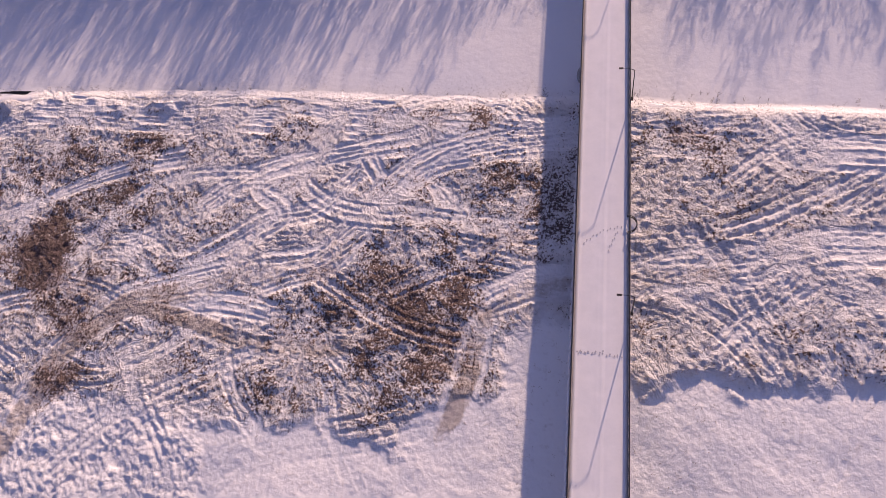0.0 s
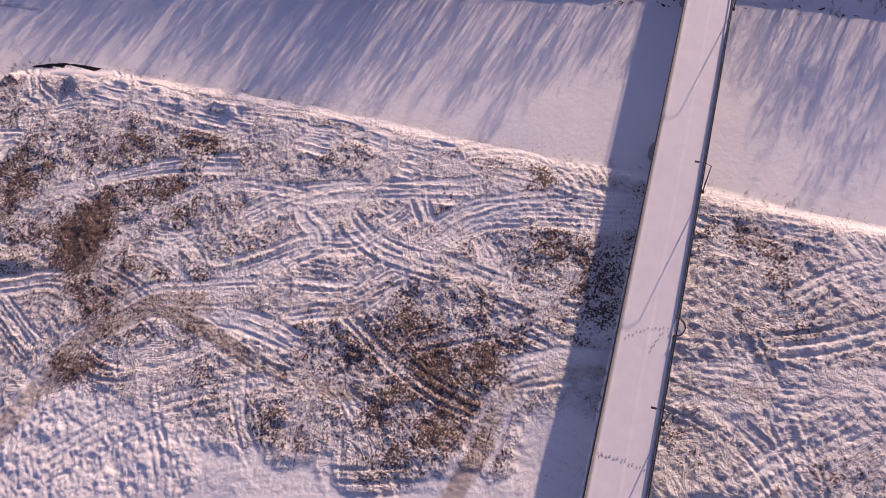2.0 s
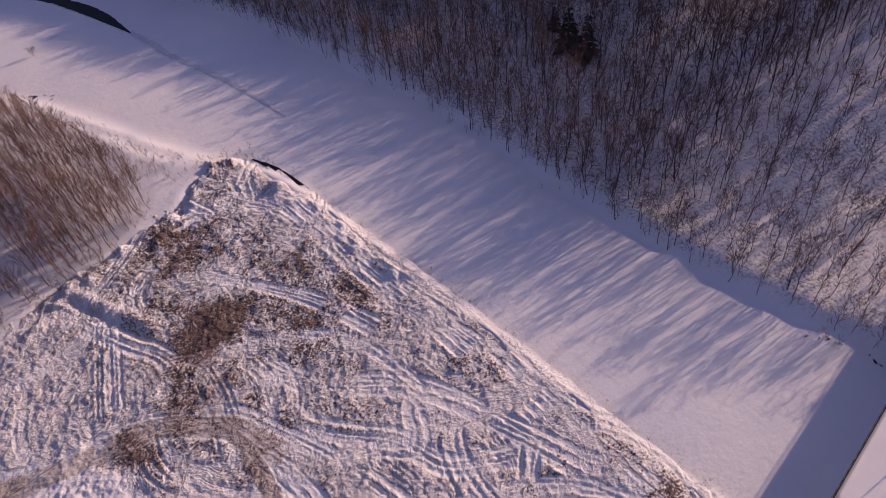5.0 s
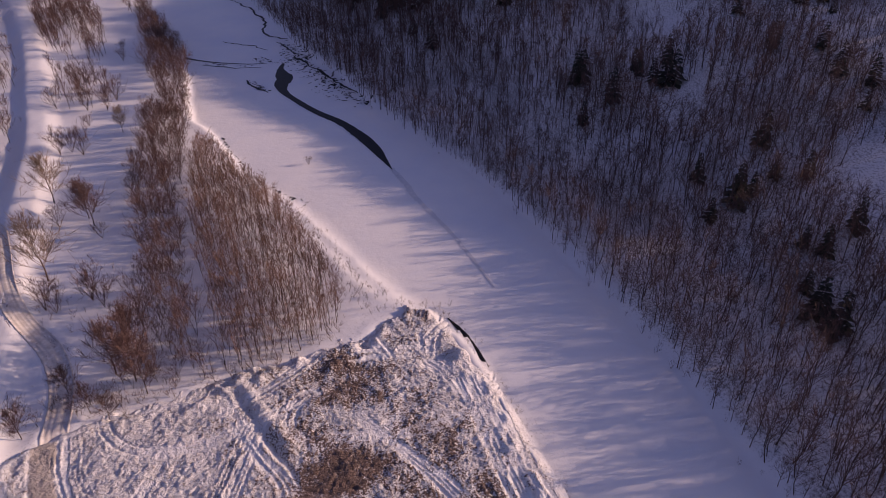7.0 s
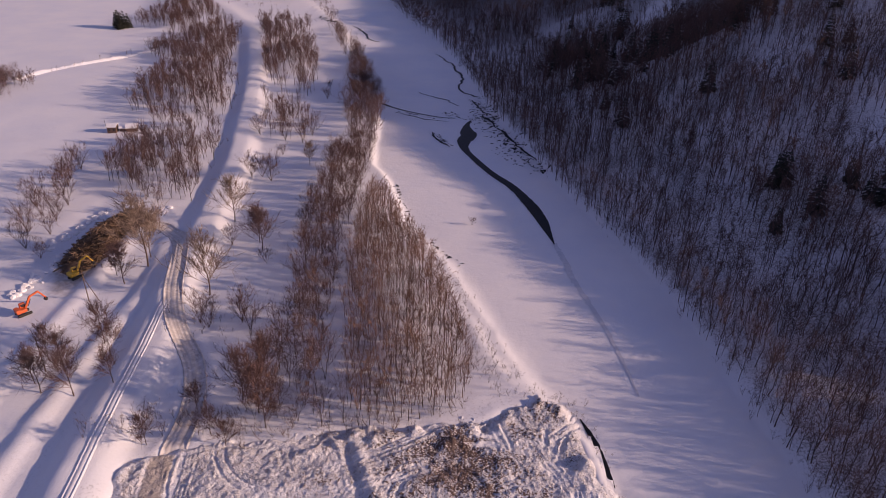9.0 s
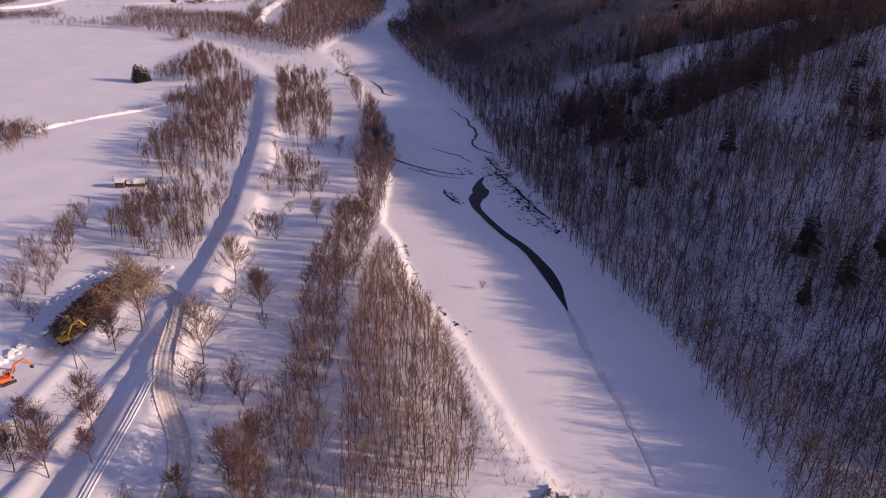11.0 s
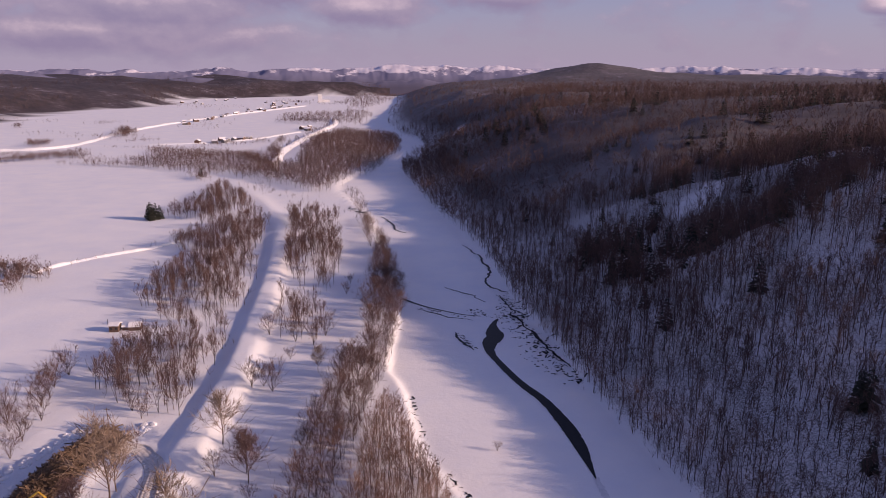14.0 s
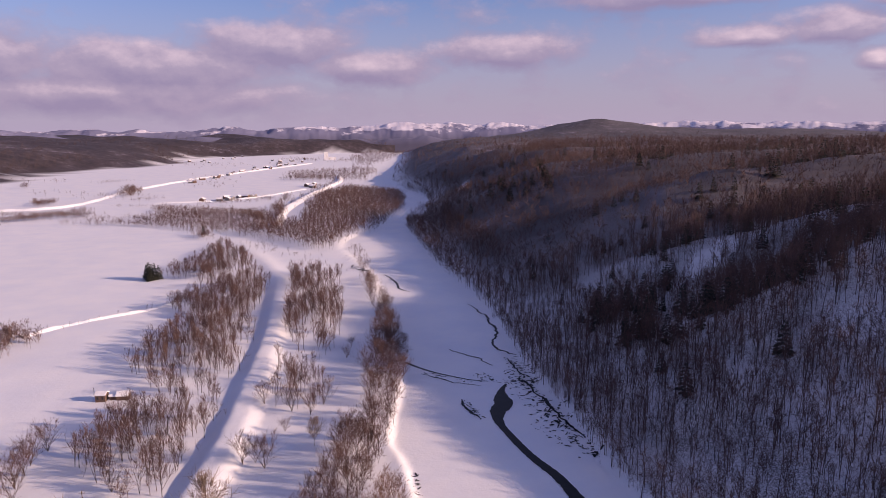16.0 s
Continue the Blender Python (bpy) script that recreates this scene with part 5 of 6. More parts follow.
# ---- dry stalks and clods on the dump ----
n = 60000
x, y = rs.uniform(-60, 66, n), rs.uniform(-60, 170, n)
d = dump_depth(x, y)
soil_here = np.zeros(n)
for sx, sy, sr, sv in SOIL_SHADE_SPOTS:
    soil_here = np.maximum(soil_here, sv * np.exp(-(((x - sx) ** 2 + (y - sy) ** 2) / (1.3 * sr) ** 2)))
ok = (d > 0.5) & (rs.uniform(0, 1, n) < 1 - clean_margin(x, y) * (0.92 - 0.3 * (fbm(x, y, 6, 3, 2.7) > 0.3))) & (sample(rut_map, x, y) < 0.05) & (rs.uniform(0, 1, n) < 0.30 + soil_here + 0.4 * (fbm(x, y, 9, 3, 5.5) > 0.1)) & ~((x < -10) & (y < 108))
x, y, d = x[ok], y[ok], d[ok]
z = np.where(d > 0.5, dump_height(x, y, d + edge_noise(x, y), clean_margin(x, y)), height(x, y))
co, fc = [], []
for k in range(4):
    a, ln = rs.uniform(0, 6.28, len(x)), rs.uniform(0.15, 0.6, len(x))
    w = rs.uniform(0.02, 0.05, len(x))
    ox, oy = x + rs.normal(0, 0.15, len(x)), y + rs.normal(0, 0.15, len(x))
    tip = np.stack([ox + np.cos(a) * ln * 0.7, oy + np.sin(a) * ln * 0.7, z + ln * 0.75], 1)
    s = np.stack([-np.sin(a) * w, np.cos(a) * w, np.zeros(len(x))], 1)
    base = np.stack([ox, oy, z - 0.06], 1)
    co += [base - s, base + s, tip]
co = np.stack(co, 1).reshape(-1, 3)
ob = new("dry_stalks", raw_mesh("dry_stalks", co, np.arange(len(co)).reshape(-1, 3), smooth=False))
ob.data.materials.append(M_TWIG_PALE)
tagged(ob, "dry brown weed stalks standing in churned snow", "dry weeds", kind="stuff")

# ---- ice debris and open patches along the banks ----
co, fc, k = [], [], 0
for line, n, wide, size in ((spline([(24, 408), (30, 403), (39, 382), (46, 360), (53, 334), (58, 322)], 1), 190, 5.5, 1.1), (spline([(5.7, 370), (10, 362), (14.7, 353)], 1), 26, 2.2, 1.0),
                            (spline([(-7, 303), (-4, 290), (1.5, 271), (7, 258), (14, 247), (22, 237.5)], 1), 60, 1.4, 0.75), (spline([(10, 404), (20, 400), (30, 396)], 1), 40, 5, 0.9),
                            (spline([(-18, 409), (-5, 401), (8, 394)], 1), 24, 2.5, 0.8), (spline([(104, 36), (111, 5), (113, -15)], 1), 26, 1.4, 0.45), (spline([(-112, 668), (-98, 652), (-92, 644)], 1), 40, 4, 2.0),
                            (spline([(27, 430), (34, 415), (40, 398)], 1), 70, 5, 1.0), (spline([(28, 392), (33, 372), (40, 352), (47, 330)], 1), 60, 6, 0.8)):
    for q in range(n):
        c = line[rs.integers(0, len(line))] + rs.normal(0, wide / 2, 2)
        m = rs.integers(5, 8)
        th = np.sort(rs.uniform(0, 6.28, m))
        a, b, t0 = size * rs.uniform(0.4, 1.9), size * rs.uniform(0.2, 0.7), rs.uniform(0, 6.28)
        zz = 0.0
        ring = np.stack([c[0] + a * np.cos(th) * math.cos(t0) - b * np.sin(th) * math.sin(t0), c[1] + a * np.cos(th) * math.sin(t0) + b * np.sin(th) * math.cos(t0), np.full(m, zz)], 1)
        co.append(ring)
        fc += [(k, k + i, k + i + 1) for i in range(1, m - 1)]
        k += m
co = np.vstack(co)
co[:, 2] = np.maximum(0, height(co[:, 0], co[:, 1])) + 0.13
ob = new("broken_ice", raw_mesh("broken_ice", co, np.array(fc), smooth=False))
ob.data.materials.append(M_WATER)
tagged(ob, "scattered dark gaps of water between broken ice", "broken ice", kind="stuff")

# ---- buildings ----
M_WALL = plain_material("weathered_boards", (0.07, 0.042, 0.034), (0.15, 0.090, 0.068), 2.0, 0.9)
M_PLASTER = plain_material("pale_siding", (0.10, 0.095, 0.10), (0.19, 0.18, 0.19), 1.0, 0.8)
M_ROOFSNOW = plain_material("roof_snow", (0.74, 0.73, 0.75), (0.82, 0.80, 0.81), 1.0, 0.8)
M_GLASS = plain_material("dark_panes", (0.02, 0.022, 0.03), (0.04, 0.042, 0.05), 2.0, 0.15)
M_YELLOW = plain_material("yellow_paint", (0.55, 0.33, 0.03), (0.70, 0.43, 0.05), 2.0, 0.45)
M_ORANGE = plain_material("orange_paint", (0.60, 0.10, 0.025), (0.72, 0.15, 0.04), 2.0, 0.45)
M_RUBBER = plain_material("black_rubber", (0.02, 0.02, 0.02), (0.04, 0.038, 0.036), 4.0, 0.9)
M_LOG = plain_material("cut_wood", (0.07, 0.045, 0.03), (0.20, 0.13, 0.085), 1.4, 0.95)


def house(name, label, m, wide, deep, tall, roof_h, wall, group="", category="house", windows=True):
    ob = thing(name, label, category, m, group)
    bm = bm_new()
    ends = []
    for sx in (-wide / 2, wide / 2):
        ends.append([bm.verts.new(p) for p in [(sx, -deep / 2, -0.6), (sx, deep / 2, -0.6), (sx, deep / 2, tall), (sx, 0, tall + roof_h), (sx, -deep / 2, tall)]])
    bm.faces.new(ends[0]), bm.faces.new(ends[1])
    for k in range(5):
        bm.faces.new([ends[0][k], ends[0][(k + 1) % 5], ends[1][(k + 1) % 5], ends[1][k]])
    bmesh.ops.recalc_face_normals(bm, faces=bm.faces)
    part("wall", bm, wall, ob)
    bm = bm_new()
    o, t = 0.35, 0.35
    xs, yr = wide / 2 + o, deep / 2 + o
    lo, up = tall - 0.12, tall + roof_h
    v = [bm.verts.new(p) for p in [(-xs, -yr, lo), (xs, -yr, lo), (xs, 0, up), (-xs, 0, up), (-xs, yr, lo), (xs, yr, lo), (-xs, -yr, lo + t), (xs, -yr, lo + t), (xs, 0, up + t), (-xs, 0, up + t), (-xs, yr, lo + t), (xs, yr, lo + t)]]
    for f in [(6, 7, 8, 9), (9, 8, 11, 10), (0, 3, 2, 1), (3, 4, 5, 2), (0, 1, 7, 6), (4, 10, 11, 5), (0, 6, 9, 3), (3, 9, 10, 4), (1, 2, 8, 7), (2, 5, 11, 8)]:
        bm.faces.new([v[i] for i in f])
    bmesh.ops.recalc_face_normals(bm, faces=bm.faces)
    part("roof", bm, M_ROOFSNOW, ob, "thick snow on a pitched roof")
    if windows:
        for sx in (-1, 1):
            bm = bm_new()
            add_box(bm, wide * 0.18, 0.1, tall * 0.35, Matrix.Translation((sx * wide * 0.25, -deep / 2 - 0.02, tall * 0.55)))
            part("window", bm, M_GLASS, ob)
    return ob


def ground_m(x, y, turn=0.0, up=0.0):
    return Matrix.Translation((x, y, height_at(x, y) + up)) @ Matrix.Rotation(radians(turn), 4, "Z")


hut = house("wooden_shed", "brown board shed with snow on its roof in a field", ground_m(-152.5, 355, 8), 4.2, 4.2, 3.0, 0.9, M_WALL, category="shed")
bm = bm_new()
add_tube(bm, (-2.4, -1.9, 2.6), (-2.4, -1.9, 6.4), 0.12, 0.1)
part("chimney_pipe", bm, M_STEEL, hut)
house("low_shed", "low open shed with thick snow on a long roof", ground_m(-144.0, 357.5, 14), 4.8, 4.6, 1.9, 1.3, M_WALL, category="shed", windows=False)
house("lean_to", "narrow covered passage between two sheds", ground_m(-147.6, 356.3, 10), 3.6, 2.2, 1.7, 0.4, M_WALL, category="shed", windows=False)

# village strip along the far road
first = None
rs = np.random.default_rng(12)
spots = []
for (ax, ay), (bx, by), n, wide in (((-720, 1620), (-765, 2157), 16, 22), ((-765, 2157), (-780, 2525), 12, 40), ((-480, 1225), (-428, 1300), 10, 16), ((-780, 2500), (-900, 3100), 14, 70), ((-380, 1500), (-410, 1600), 5, 20), ((-1150, 2650), (-1290, 3400), 8, 60)):
    for k in range(n):
        u = (k + rs.uniform(0, 1)) / n
        spots.append((ax + (bx - ax) * u + rs.normal(0, wide / 2), ay + (by - ay) * u + rs.normal(0, wide / 2)))
models = [house("village_house", "far pale house under a snowy roof", ground_m(*spots[0], 20), 9, 7, 4.2, 2.2, M_PLASTER, "village houses"),
          house("village_barn", "far dark barn under a snowy roof", ground_m(*spots[1], -35), 13, 8, 4.6, 2.6, M_WALL, "village barns", "barn")]
for k, s in enumerate(spots[2:]):
    copy_thing(models[int(rs.uniform() < 0.45)], ground_m(*s, rs.uniform(0, 180)))
M_PALE = plain_material("white_cladding", (0.52, 0.51, 0.52), (0.68, 0.66, 0.67), 0.3, 0.7)
tower = thing("grain_tower", "tall white block tower far across the fields", "tower", ground_m(-752, 3044, 20))
bm = bm_new()
add_box(bm, 18, 16, 34, Matrix.Translation((0, 0, 17)), 0.2)
part("tower_block", bm, M_PALE, tower)
bm = bm_new()
add_box(bm, 34, 18, 12, Matrix.Translation((24, 0, 6)), 0.2)
part("side_hall", bm, M_PALE, tower)


# ---- the work yard ----
def excavator(label, m, paint):
    ob = thing("excavator", label, "excavator", m, "excavators")
    for s in (-1, 1):
        bm = bm_new()
        add_box(bm, 3.9, 0.6, 0.85, Matrix.Translation((0, s * 1.1, 0.42)), 0.3)
        part("crawler_track", bm, M_RUBBER, ob)
    bm = bm_new()
    add_box(bm, 2.9, 2.5, 1.0, Matrix.Translation((-0.6, 0, 1.65)), 0.18)
    add_box(bm, 1.2, 2.5, 0.5, Matrix.Translation((-1.5, 0, 2.2)), 0.15)
    part("body", bm, paint, ob)
    bm = bm_new()
    add_box(bm, 1.5, 1.0, 1.7, Matrix.Translation((0.3, 0.75, 2.5)), 0.12)
    cab = part("cab", bm, paint, ob)
    bm = bm_new()
    add_box(bm, 1.2, 1.04, 0.9, Matrix.Translation((0.36, 0.76, 2.75)), 0.05)
    part("cab_window", bm, M_GLASS, cab)
    for nm, a, b, w, t in (("boom", (0.7, -0.2, 1.8), (2.6, -0.2, 5.0), 0.45, 0.55), ("boom_tip", (2.6, -0.2, 5.0), (5.0, -0.2, 5.6), 0.4, 0.5), ("stick", (5.0, -0.2, 5.7), (6.7, -0.2, 2.9), 0.34, 0.42)):
        bm = bm_new()
        va, vb = Vector(a), Vector(b)
        q = (vb - va).to_track_quat("X", "Z").to_matrix().to_4x4()
        add_box(bm, (vb - va).length + 0.3, w, t, Matrix.Translation((va + vb) / 2) @ q, 0.06)
        part(nm, bm, paint, ob)
    bm = bm_new()
    add_tube(bm, (1.6, -0.2, 2.2), (2.7, -0.2, 4.2), 0.09)
    part("hydraulic_ram", bm, M_STEEL, ob)
    bm = bm_new()
    add_box(bm, 0.9, 0.9, 0.8, Matrix.Translation((6.6, -0.2, 2.4)) @ Matrix.Rotation(0.5, 4, "Y"), 0.15)
    part("bucket", bm, M_STEEL, ob)
    return ob


excavator("yellow excavator with raised boom beside a brush pile", ground_m(-101.8, 218.5, 62, 0.02), M_YELLOW)
excavator("orange excavator with raised boom on packed snow", ground_m(-106.5, 197.5, 52, 0.02), M_ORANGE)

# heap of cut branches and logs
line = spline([(-105.0, 225), (-105.5, 236), (-105, 246), (-102.5, 254), (-99.5, 259)], 0.5)
n = 2600
rs = np.random.default_rng(21)
c = line[rs.integers(0, len(line), n)]
off = rs.normal(0, 2.6, n)
x, y = c[:, 0] + off, c[:, 1] + rs.normal(0, 1.6, n)
top = 4.6 * np.exp(-(off / 3.4) ** 2) * np.clip(rs.uniform(0.1, 1.25, n), 0, 1)
z = height(x, y) + top
a, tilt, ln, w = rs.uniform(0, 3.14, n), rs.normal(0, 0.35, n), rs.uniform(1.5, 5.0, n), rs.uniform(0.08, 0.24, n)
d = np.stack([np.cos(a) * np.cos(tilt), np.sin(a) * np.cos(tilt), np.sin(tilt)], 1) * ln[:, None] / 2
s = np.stack([-np.sin(a), np.cos(a), np.zeros(n)], 1) * w[:, None]
u = np.array([0, 0, 1.0])[None] * w[:, None]
p = np.stack([x, y, z], 1)
co = np.stack([p - d - s, p - d + s, p - d + u * 1.4, p + d - s, p + d + s, p + d + u * 1.4], 1).reshape(-1, 3)
fc = (np.array([(0, 1, 4, 3), (1, 2, 5, 4), (2, 0, 3, 5)])[None] + (np.arange(n) * 6)[:, None, None]).reshape(-1, 4)
ob = new("brush_pile", raw_mesh("brush_pile", co, fc, smooth=False))
ob.data.materials.append(M_LOG)
tagged(ob, "long heap of brown cut branches and logs", "brush pile", kind="stuff")
gxx, gyy = np.arange(-121, -96, 0.8), np.arange(217, 271, 0.8)
XX, YY = np.meshgrid(gxx, gyy)
ND = near_line(XX, YY, line, 9)
core = new("brush_mound", grid_mesh("brush_mound", gxx, gyy, height(XX, YY) - 0.6 + 4.6 * np.exp(-(ND / 3.3) ** 2) + 0.4 * fbm(XX, YY, 1.6, 2, 3.0), keep=ND < 6))
core.data.materials.append(M_LOG)
tagged(core, "dark brown mound of piled branches beside the road", "brush pile")

# dumped snow blocks beside the yard
bm = bm_new()
for k in range(120):
    u = rs.uniform()
    base = [(-116 + 6 * u, 206 + 28 * u), (-121 + 8 * u, 236 + 32 * u), (-96 + 3 * u, 262 + 8 * u)][k % 3]
    x, y = base[0] + rs.normal(0, 1.3), base[1] + rs.normal(0, 1.6)
    r = rs.uniform(0.4, 1.5)
    bmesh.ops.create_icosphere(bm, subdivisions=1, radius=r, matrix=Matrix.Translation((x, y, height_at(x, y) + 0.2 * r)) @ Matrix.Rotation(rs.uniform(0, 3), 4, "Z") @ Matrix.Diagonal((1.2, rs.uniform(0.7, 1.2), rs.uniform(0.5, 0.9), 1)))
me = bpy.data.meshes.new("snow_blocks")
bm.to_mesh(me), bm.free()
me.materials.append(M_ROOFSNOW)
tagged(new("snow_blocks", me), "ploughed lumps of snow heaped beside the yard", "snow lumps", kind="stuff")


def utility_pole(m, brace=True):
    ob = thing("utility_pole", "grey wooden utility pole with a slanting stay", "pole", m, "utility poles")
    bm = bm_new()
    add_tube(bm, (0, 0, -0.5), (0, 0, 10.5), 0.16, 0.11)
    part("post", bm, M_LOG, ob)
    bm = bm_new()
    add_box(bm, 1.8, 0.12, 0.12, Matrix.Translation((0, 0, 9.8)))
    part("crossarm", bm, M_LOG, ob)
    bm = bm_new()
    add_tube(bm, (0, 0, 8.5), (3.0, 0.5, -0.3), 0.10, 0.10)
    part("stay", bm, M_LOG, ob)
    return ob


pole = utility_pole(ground_m(-91, 205.3, 0))
for x, y in ((-97, 240), (-102, 262), (-86, 172)):
    copy_thing(pole, ground_m(x, y, 10))

# ---- snow ridge between two fields ----
drift = spline([(-253, 441), (-244.6, 462), (-228, 486), (-213, 503), (-202, 527)], 1.0)
banks = [("snow_bank", drift, 2.6, 1.5, "long bank of drifted snow between two fields"),
         ("snow_embankment", spline([(-800, 1020), (-735, 1052), (-673, 1136), (-740, 1471), (-755, 1958), (-712, 2662)], 8), 8, 3.5, "snowy road embankment across the valley fields"),
         ("snow_dyke", spline([(-262, 905), (-285, 1000), (-309, 1100), (-335, 1300), (-352, 1489), (-372, 1704), (-420, 1900)], 8), 9, 4.5, "snowy dyke running beside the river woods"),
         ("snow_lane", spline([(-560, 1180), (-470, 1235), (-420, 1330), (-390, 1480)], 8), 5, 2.0, "snow-banked lane to a distant farm")]
for nm, ln, w, h, says in banks:
    d = np.gradient(ln, axis=0)
    d /= np.linalg.norm(d, axis=1)[:, None]
    prof = np.linspace(-1, 1, 9)
    co = np.stack([np.stack([ln[:, 0] - d[:, 1] * w * q, ln[:, 1] + d[:, 0] * w * q, height(ln[:, 0], ln[:, 1]) - 0.15 + h * (1 - q * q) ** 1.3 * (1 + 0.35 * fbm(ln[:, 0], ln[:, 1], 3, 2, 1.0))], 1) for q in prof], 1).reshape(-1, 3)
    i = np.arange(len(ln) * 9).reshape(len(ln), 9)
    f = np.stack([i[:-1, :-1], i[:-1, 1:], i[1:, 1:], i[1:, :-1]], -1).reshape(-1, 4)
    ob = new(nm, raw_mesh(nm, co, f))
    ob.data.materials.append(M_SNOW)
    tagged(ob, says, "snow bank")

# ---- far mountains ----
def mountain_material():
    m, nt, p, pos = material("hazed_far_mountains")
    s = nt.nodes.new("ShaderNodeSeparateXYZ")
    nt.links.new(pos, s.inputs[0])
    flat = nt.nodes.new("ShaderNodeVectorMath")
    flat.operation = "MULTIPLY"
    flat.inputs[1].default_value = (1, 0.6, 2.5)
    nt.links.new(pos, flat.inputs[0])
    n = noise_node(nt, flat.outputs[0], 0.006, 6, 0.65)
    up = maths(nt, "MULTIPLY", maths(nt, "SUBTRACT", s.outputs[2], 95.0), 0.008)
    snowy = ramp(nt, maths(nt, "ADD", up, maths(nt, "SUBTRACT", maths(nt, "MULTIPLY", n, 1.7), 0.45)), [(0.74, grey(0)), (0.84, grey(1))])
    # distance haze put into the base colours: blue-violet woods, lilac snow
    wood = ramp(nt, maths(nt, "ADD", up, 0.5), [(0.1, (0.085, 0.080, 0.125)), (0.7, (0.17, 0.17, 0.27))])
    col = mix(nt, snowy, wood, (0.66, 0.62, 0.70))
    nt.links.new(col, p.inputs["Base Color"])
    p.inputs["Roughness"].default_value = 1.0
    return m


th = np.radians(np.arange(-48, 48.01, 0.1))
rr = np.linspace(4150, 4840, 22)
TH, RR = np.meshgrid(th, rr)
deg = np.degrees(TH)
MX, MY = 22 + np.sin(TH) * RR, 80 + np.cos(TH) * RR
back = np.interp(deg, [-48, -34, -26, -18, -10, -7, -4, -1, 3, 8, 16, 48], [122, 128, 136, 144, 158, 170, 178, 170, 160, 160, 172, 168]) + 20 * fbm(MX, MY, 260, 5, 2.0, 0.6)
front = np.interp(deg, [-48, -20, -8, -2, 4, 48], [95, 92, 84, 60, 85, 95]) + 22 * fbm(MX, MY, 420, 4, 7.0, 0.5)
MZ = np.maximum(2 + (back - 2) * step(4350, 4790, RR), 2 + (front - 2) * step(4150, 4330, RR) * (1 - 0.35 * step(4330, 4500, RR)))
MZ += 12 * fbm(MX, MY, 150, 4, 6.0) * step(4170, 4300, RR) * (1 - step(4700, 4790, RR))
co = np.stack([22 + np.sin(TH) * RR, 80 + np.cos(TH) * RR, MZ], -1).reshape(-1, 3)
i = np.arange(TH.size).reshape(TH.shape)
f = np.stack([i[:-1, :-1], i[:-1, 1:], i[1:, 1:], i[1:, :-1]], -1).reshape(-1, 4)
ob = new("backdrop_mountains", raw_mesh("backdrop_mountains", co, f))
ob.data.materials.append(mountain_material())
tagged(ob, "snow-streaked mountains on the horizon, coloured blue with distance haze", "mountains", kind="structure")

# refrozen lead that trails away from the open channel
M_GREYICE = plain_material("grey_ice", (0.52, 0.53, 0.58), (0.66, 0.66, 0.70), 0.6, 0.6)
a, b = ribbon([(54.9, 256), (57.0, 243), (58.6, 231), (61.5, 217), (64.4, 203), (66.6, 188), (68, 173)], [1.6, 2.2, 1.9, 1.6, 1.3, 0.9, 0.4], 1.0, 0.4, 30)
ob = water_strip("water_refrozen_lead", a, b, "grey refrozen lead trailing across the snowy ice")
ob.data.materials.clear()
ob.data.materials.append(M_GREYICE)

# ---- footprints across the bridge ----
co, fc, k = [], [], 0
for (ua, va), (ub, vb) in (((-3.6, 3.0), (-1.6, 0.4)), ((-1.6, 0.4), (-0.4, -3.6)), ((-4.8, -1.0), (-1.0, -2.6)), ((-22.0, 3.6), (-22.6, -3.8)), ((-22.3, 3.4), (-21.9, -1.0))):
    steps_n = max(4, int(math.hypot(ub - ua, vb - va) / 0.55))
    for q in range(steps_n):
        t = q / steps_n
        side = 0.11 if q % 2 else -0.11
        cx, cy = ua + (ub - ua) * t + side, va + (vb - va) * t + side * 0.4
        for m in range(6):
            a = m * 1.047
            co.append(BR @ Vector((cx + 0.17 * math.cos(a), cy + 0.12 * math.sin(a), 0.135 + 0.03 * fbm(np.array([cx]), np.array([cy]), 3, 2, 1.0)[0])))
        fc += [(k, k + m, k + m + 1) for m in range(1, 5)]
        k += 6
ob = new("footprints", raw_mesh("footprints", np.array([tuple(v) for v in co]), np.array(fc)))
ob.data.materials.append(plain_material("trodden_snow", (0.40, 0.40, 0.44), (0.52, 0.51, 0.54), 3.0, 0.9))
tagged(ob, "line of trodden footprints across snow on the bridge", "footprints", kind="stuff")

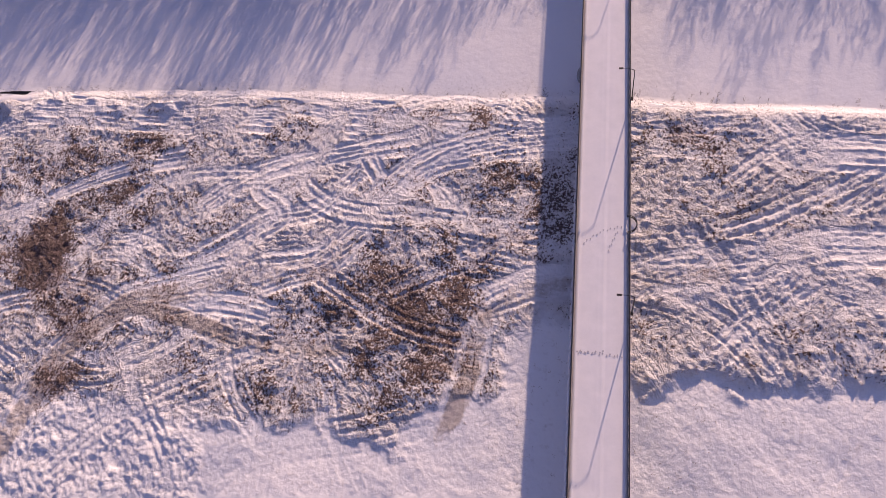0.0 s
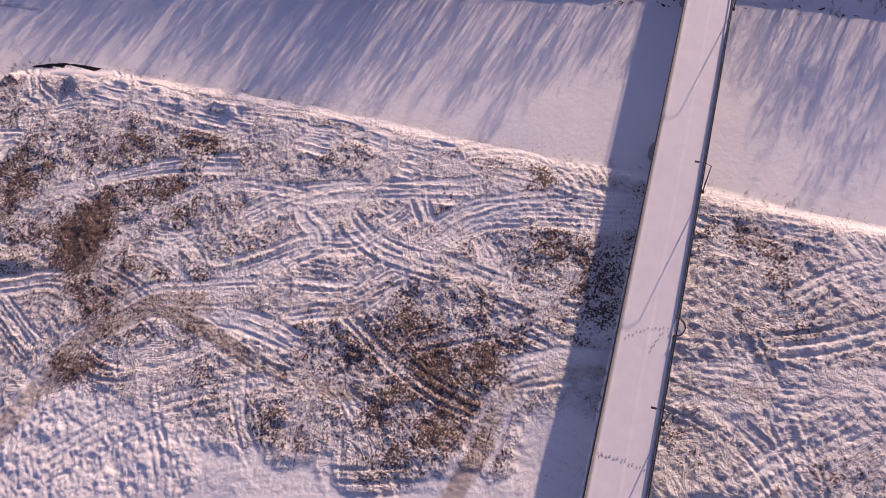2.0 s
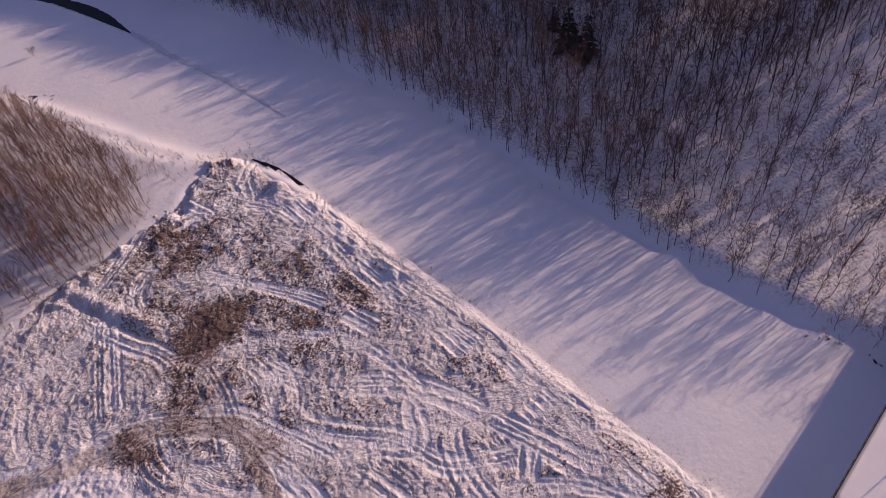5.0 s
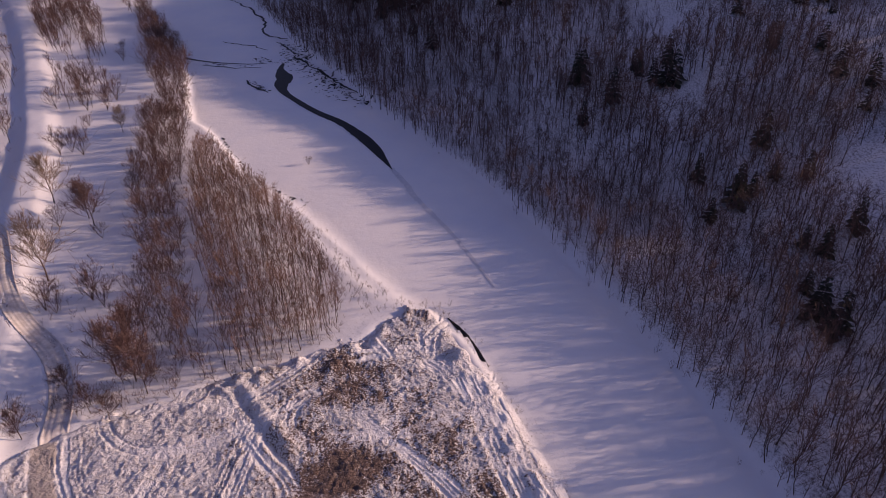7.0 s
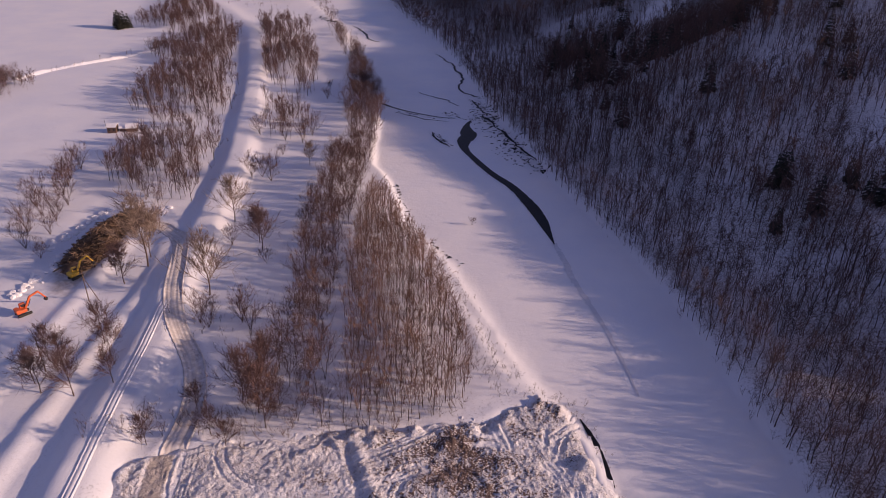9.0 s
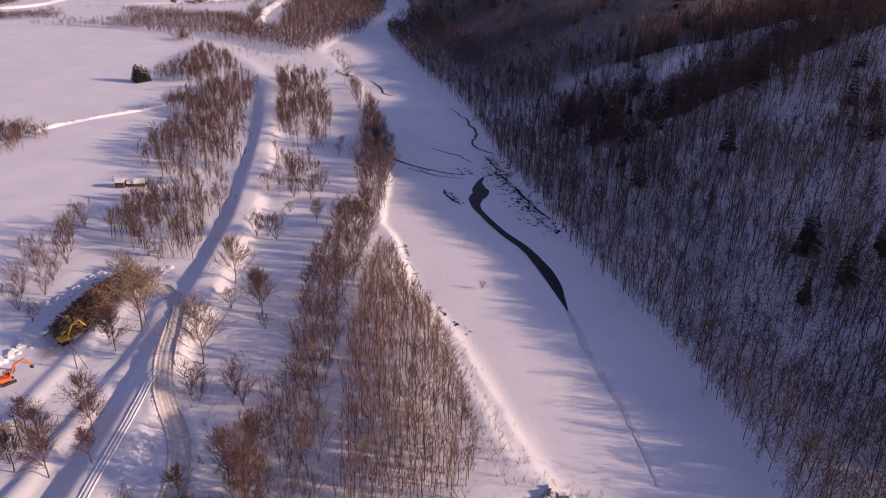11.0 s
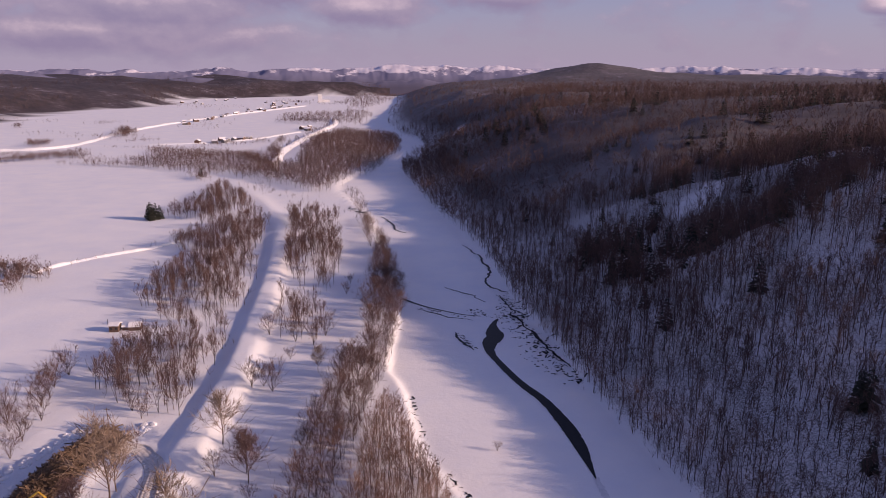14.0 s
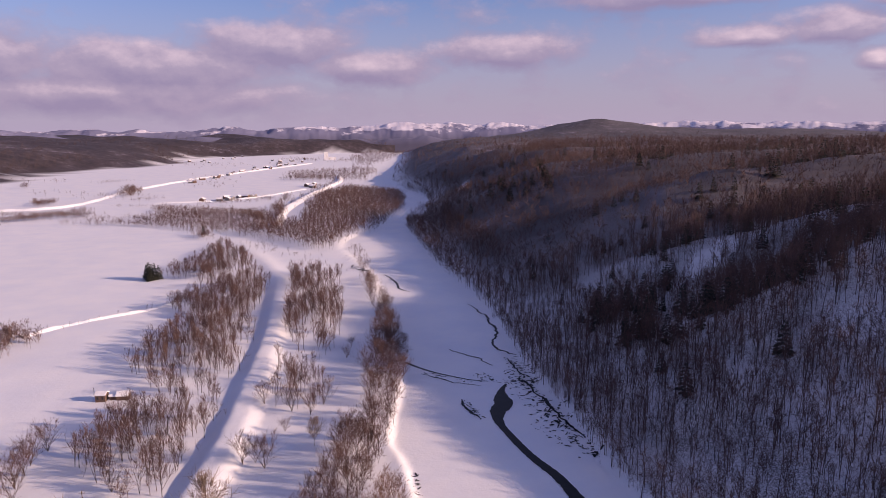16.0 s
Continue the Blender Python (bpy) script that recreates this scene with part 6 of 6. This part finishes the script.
# ---- the ploughed road that climbs from the dump to the yard ----
M_ROAD = plain_material("packed_road_snow", (0.48, 0.43, 0.395), (0.74, 0.705, 0.685), 0.7, 0.9, 0, 0.6)
line = spline([tuple(p) for p in ROAD[::6]], 0.6)
dd = np.gradient(line, axis=0)
dd /= np.linalg.norm(dd, axis=1)[:, None]
acr = np.linspace(-3.0, 3.0, 21)
PX = line[:, 0][:, None] - dd[:, 1][:, None] * acr[None]
PY = line[:, 1][:, None] + dd[:, 0][:, None] * acr[None]
mid_z = height(line[:, 0], line[:, 1])[:, None]
edge_z = height(PX, PY)
rutz = -0.17 * (np.exp(-((np.abs(acr) - 0.9) / 0.3) ** 2) + np.exp(-((np.abs(acr) - 2.0) / 0.25) ** 2))[None] + 0.04 * fbm(PX, PY, 1.2, 2, 4.0)
w = (np.abs(acr) / 3.0)[None] ** 2
PZ = np.maximum(mid_z * (1 - w) + edge_z * w, edge_z) + 0.36 + rutz - 0.8 * (np.abs(acr) > 2.9)[None]
co = np.stack([PX, PY, PZ], -1).reshape(-1, 3)
i = np.arange(PX.size).reshape(PX.shape)
f = np.stack([i[:-1, :-1], i[:-1, 1:], i[1:, 1:], i[1:, :-1]], -1).reshape(-1, 4)
ob = new("road", raw_mesh("road", co, f))
ob.data.materials.append(M_ROAD)
tagged(ob, "ploughed track of brown packed snow with wheel ruts", "road", kind="structure")

# ---- the single vehicle track along the levee's crest ----
line = spline([(-66.3, 205), (-64.0, 182.6), (-61.2, 155.8), (-58.1, 130.4), (-55.5, 108)], 0.8)
dd = np.gradient(line, axis=0)
dd /= np.linalg.norm(dd, axis=1)[:, None]
acr = np.array([-1.25, -1.0, -0.85, -0.65, -0.5, -0.3, 0.3, 0.5, 0.65, 0.85, 1.0, 1.25])
PX = line[:, 0][:, None] - dd[:, 1][:, None] * acr[None]
PY = line[:, 1][:, None] + dd[:, 0][:, None] * acr[None]
prof = np.array([-0.25, 0.16, 0.16, -0.02, -0.02, 0.13, 0.13, -0.02, -0.02, 0.16, 0.16, -0.25])
PZ = height(line[:, 0], line[:, 1])[:, None] * 0.5 + height(PX, PY) * 0.5 + 0.12 + prof[None] + 0.03 * fbm(PX, PY, 1.0, 2, 6.0)
co = np.stack([PX, PY, PZ], -1).reshape(-1, 3)
i = np.arange(PX.size).reshape(PX.shape)
f = np.stack([i[:-1, :-1], i[:-1, 1:], i[1:, 1:], i[1:, :-1]], -1).reshape(-1, 4)
ob = new("road_track", raw_mesh("road_track", co, f))
ob.data.materials.append(M_DECK)
tagged(ob, "pair of wheel tracks pressed into snow along the levee", "track", kind="structure")
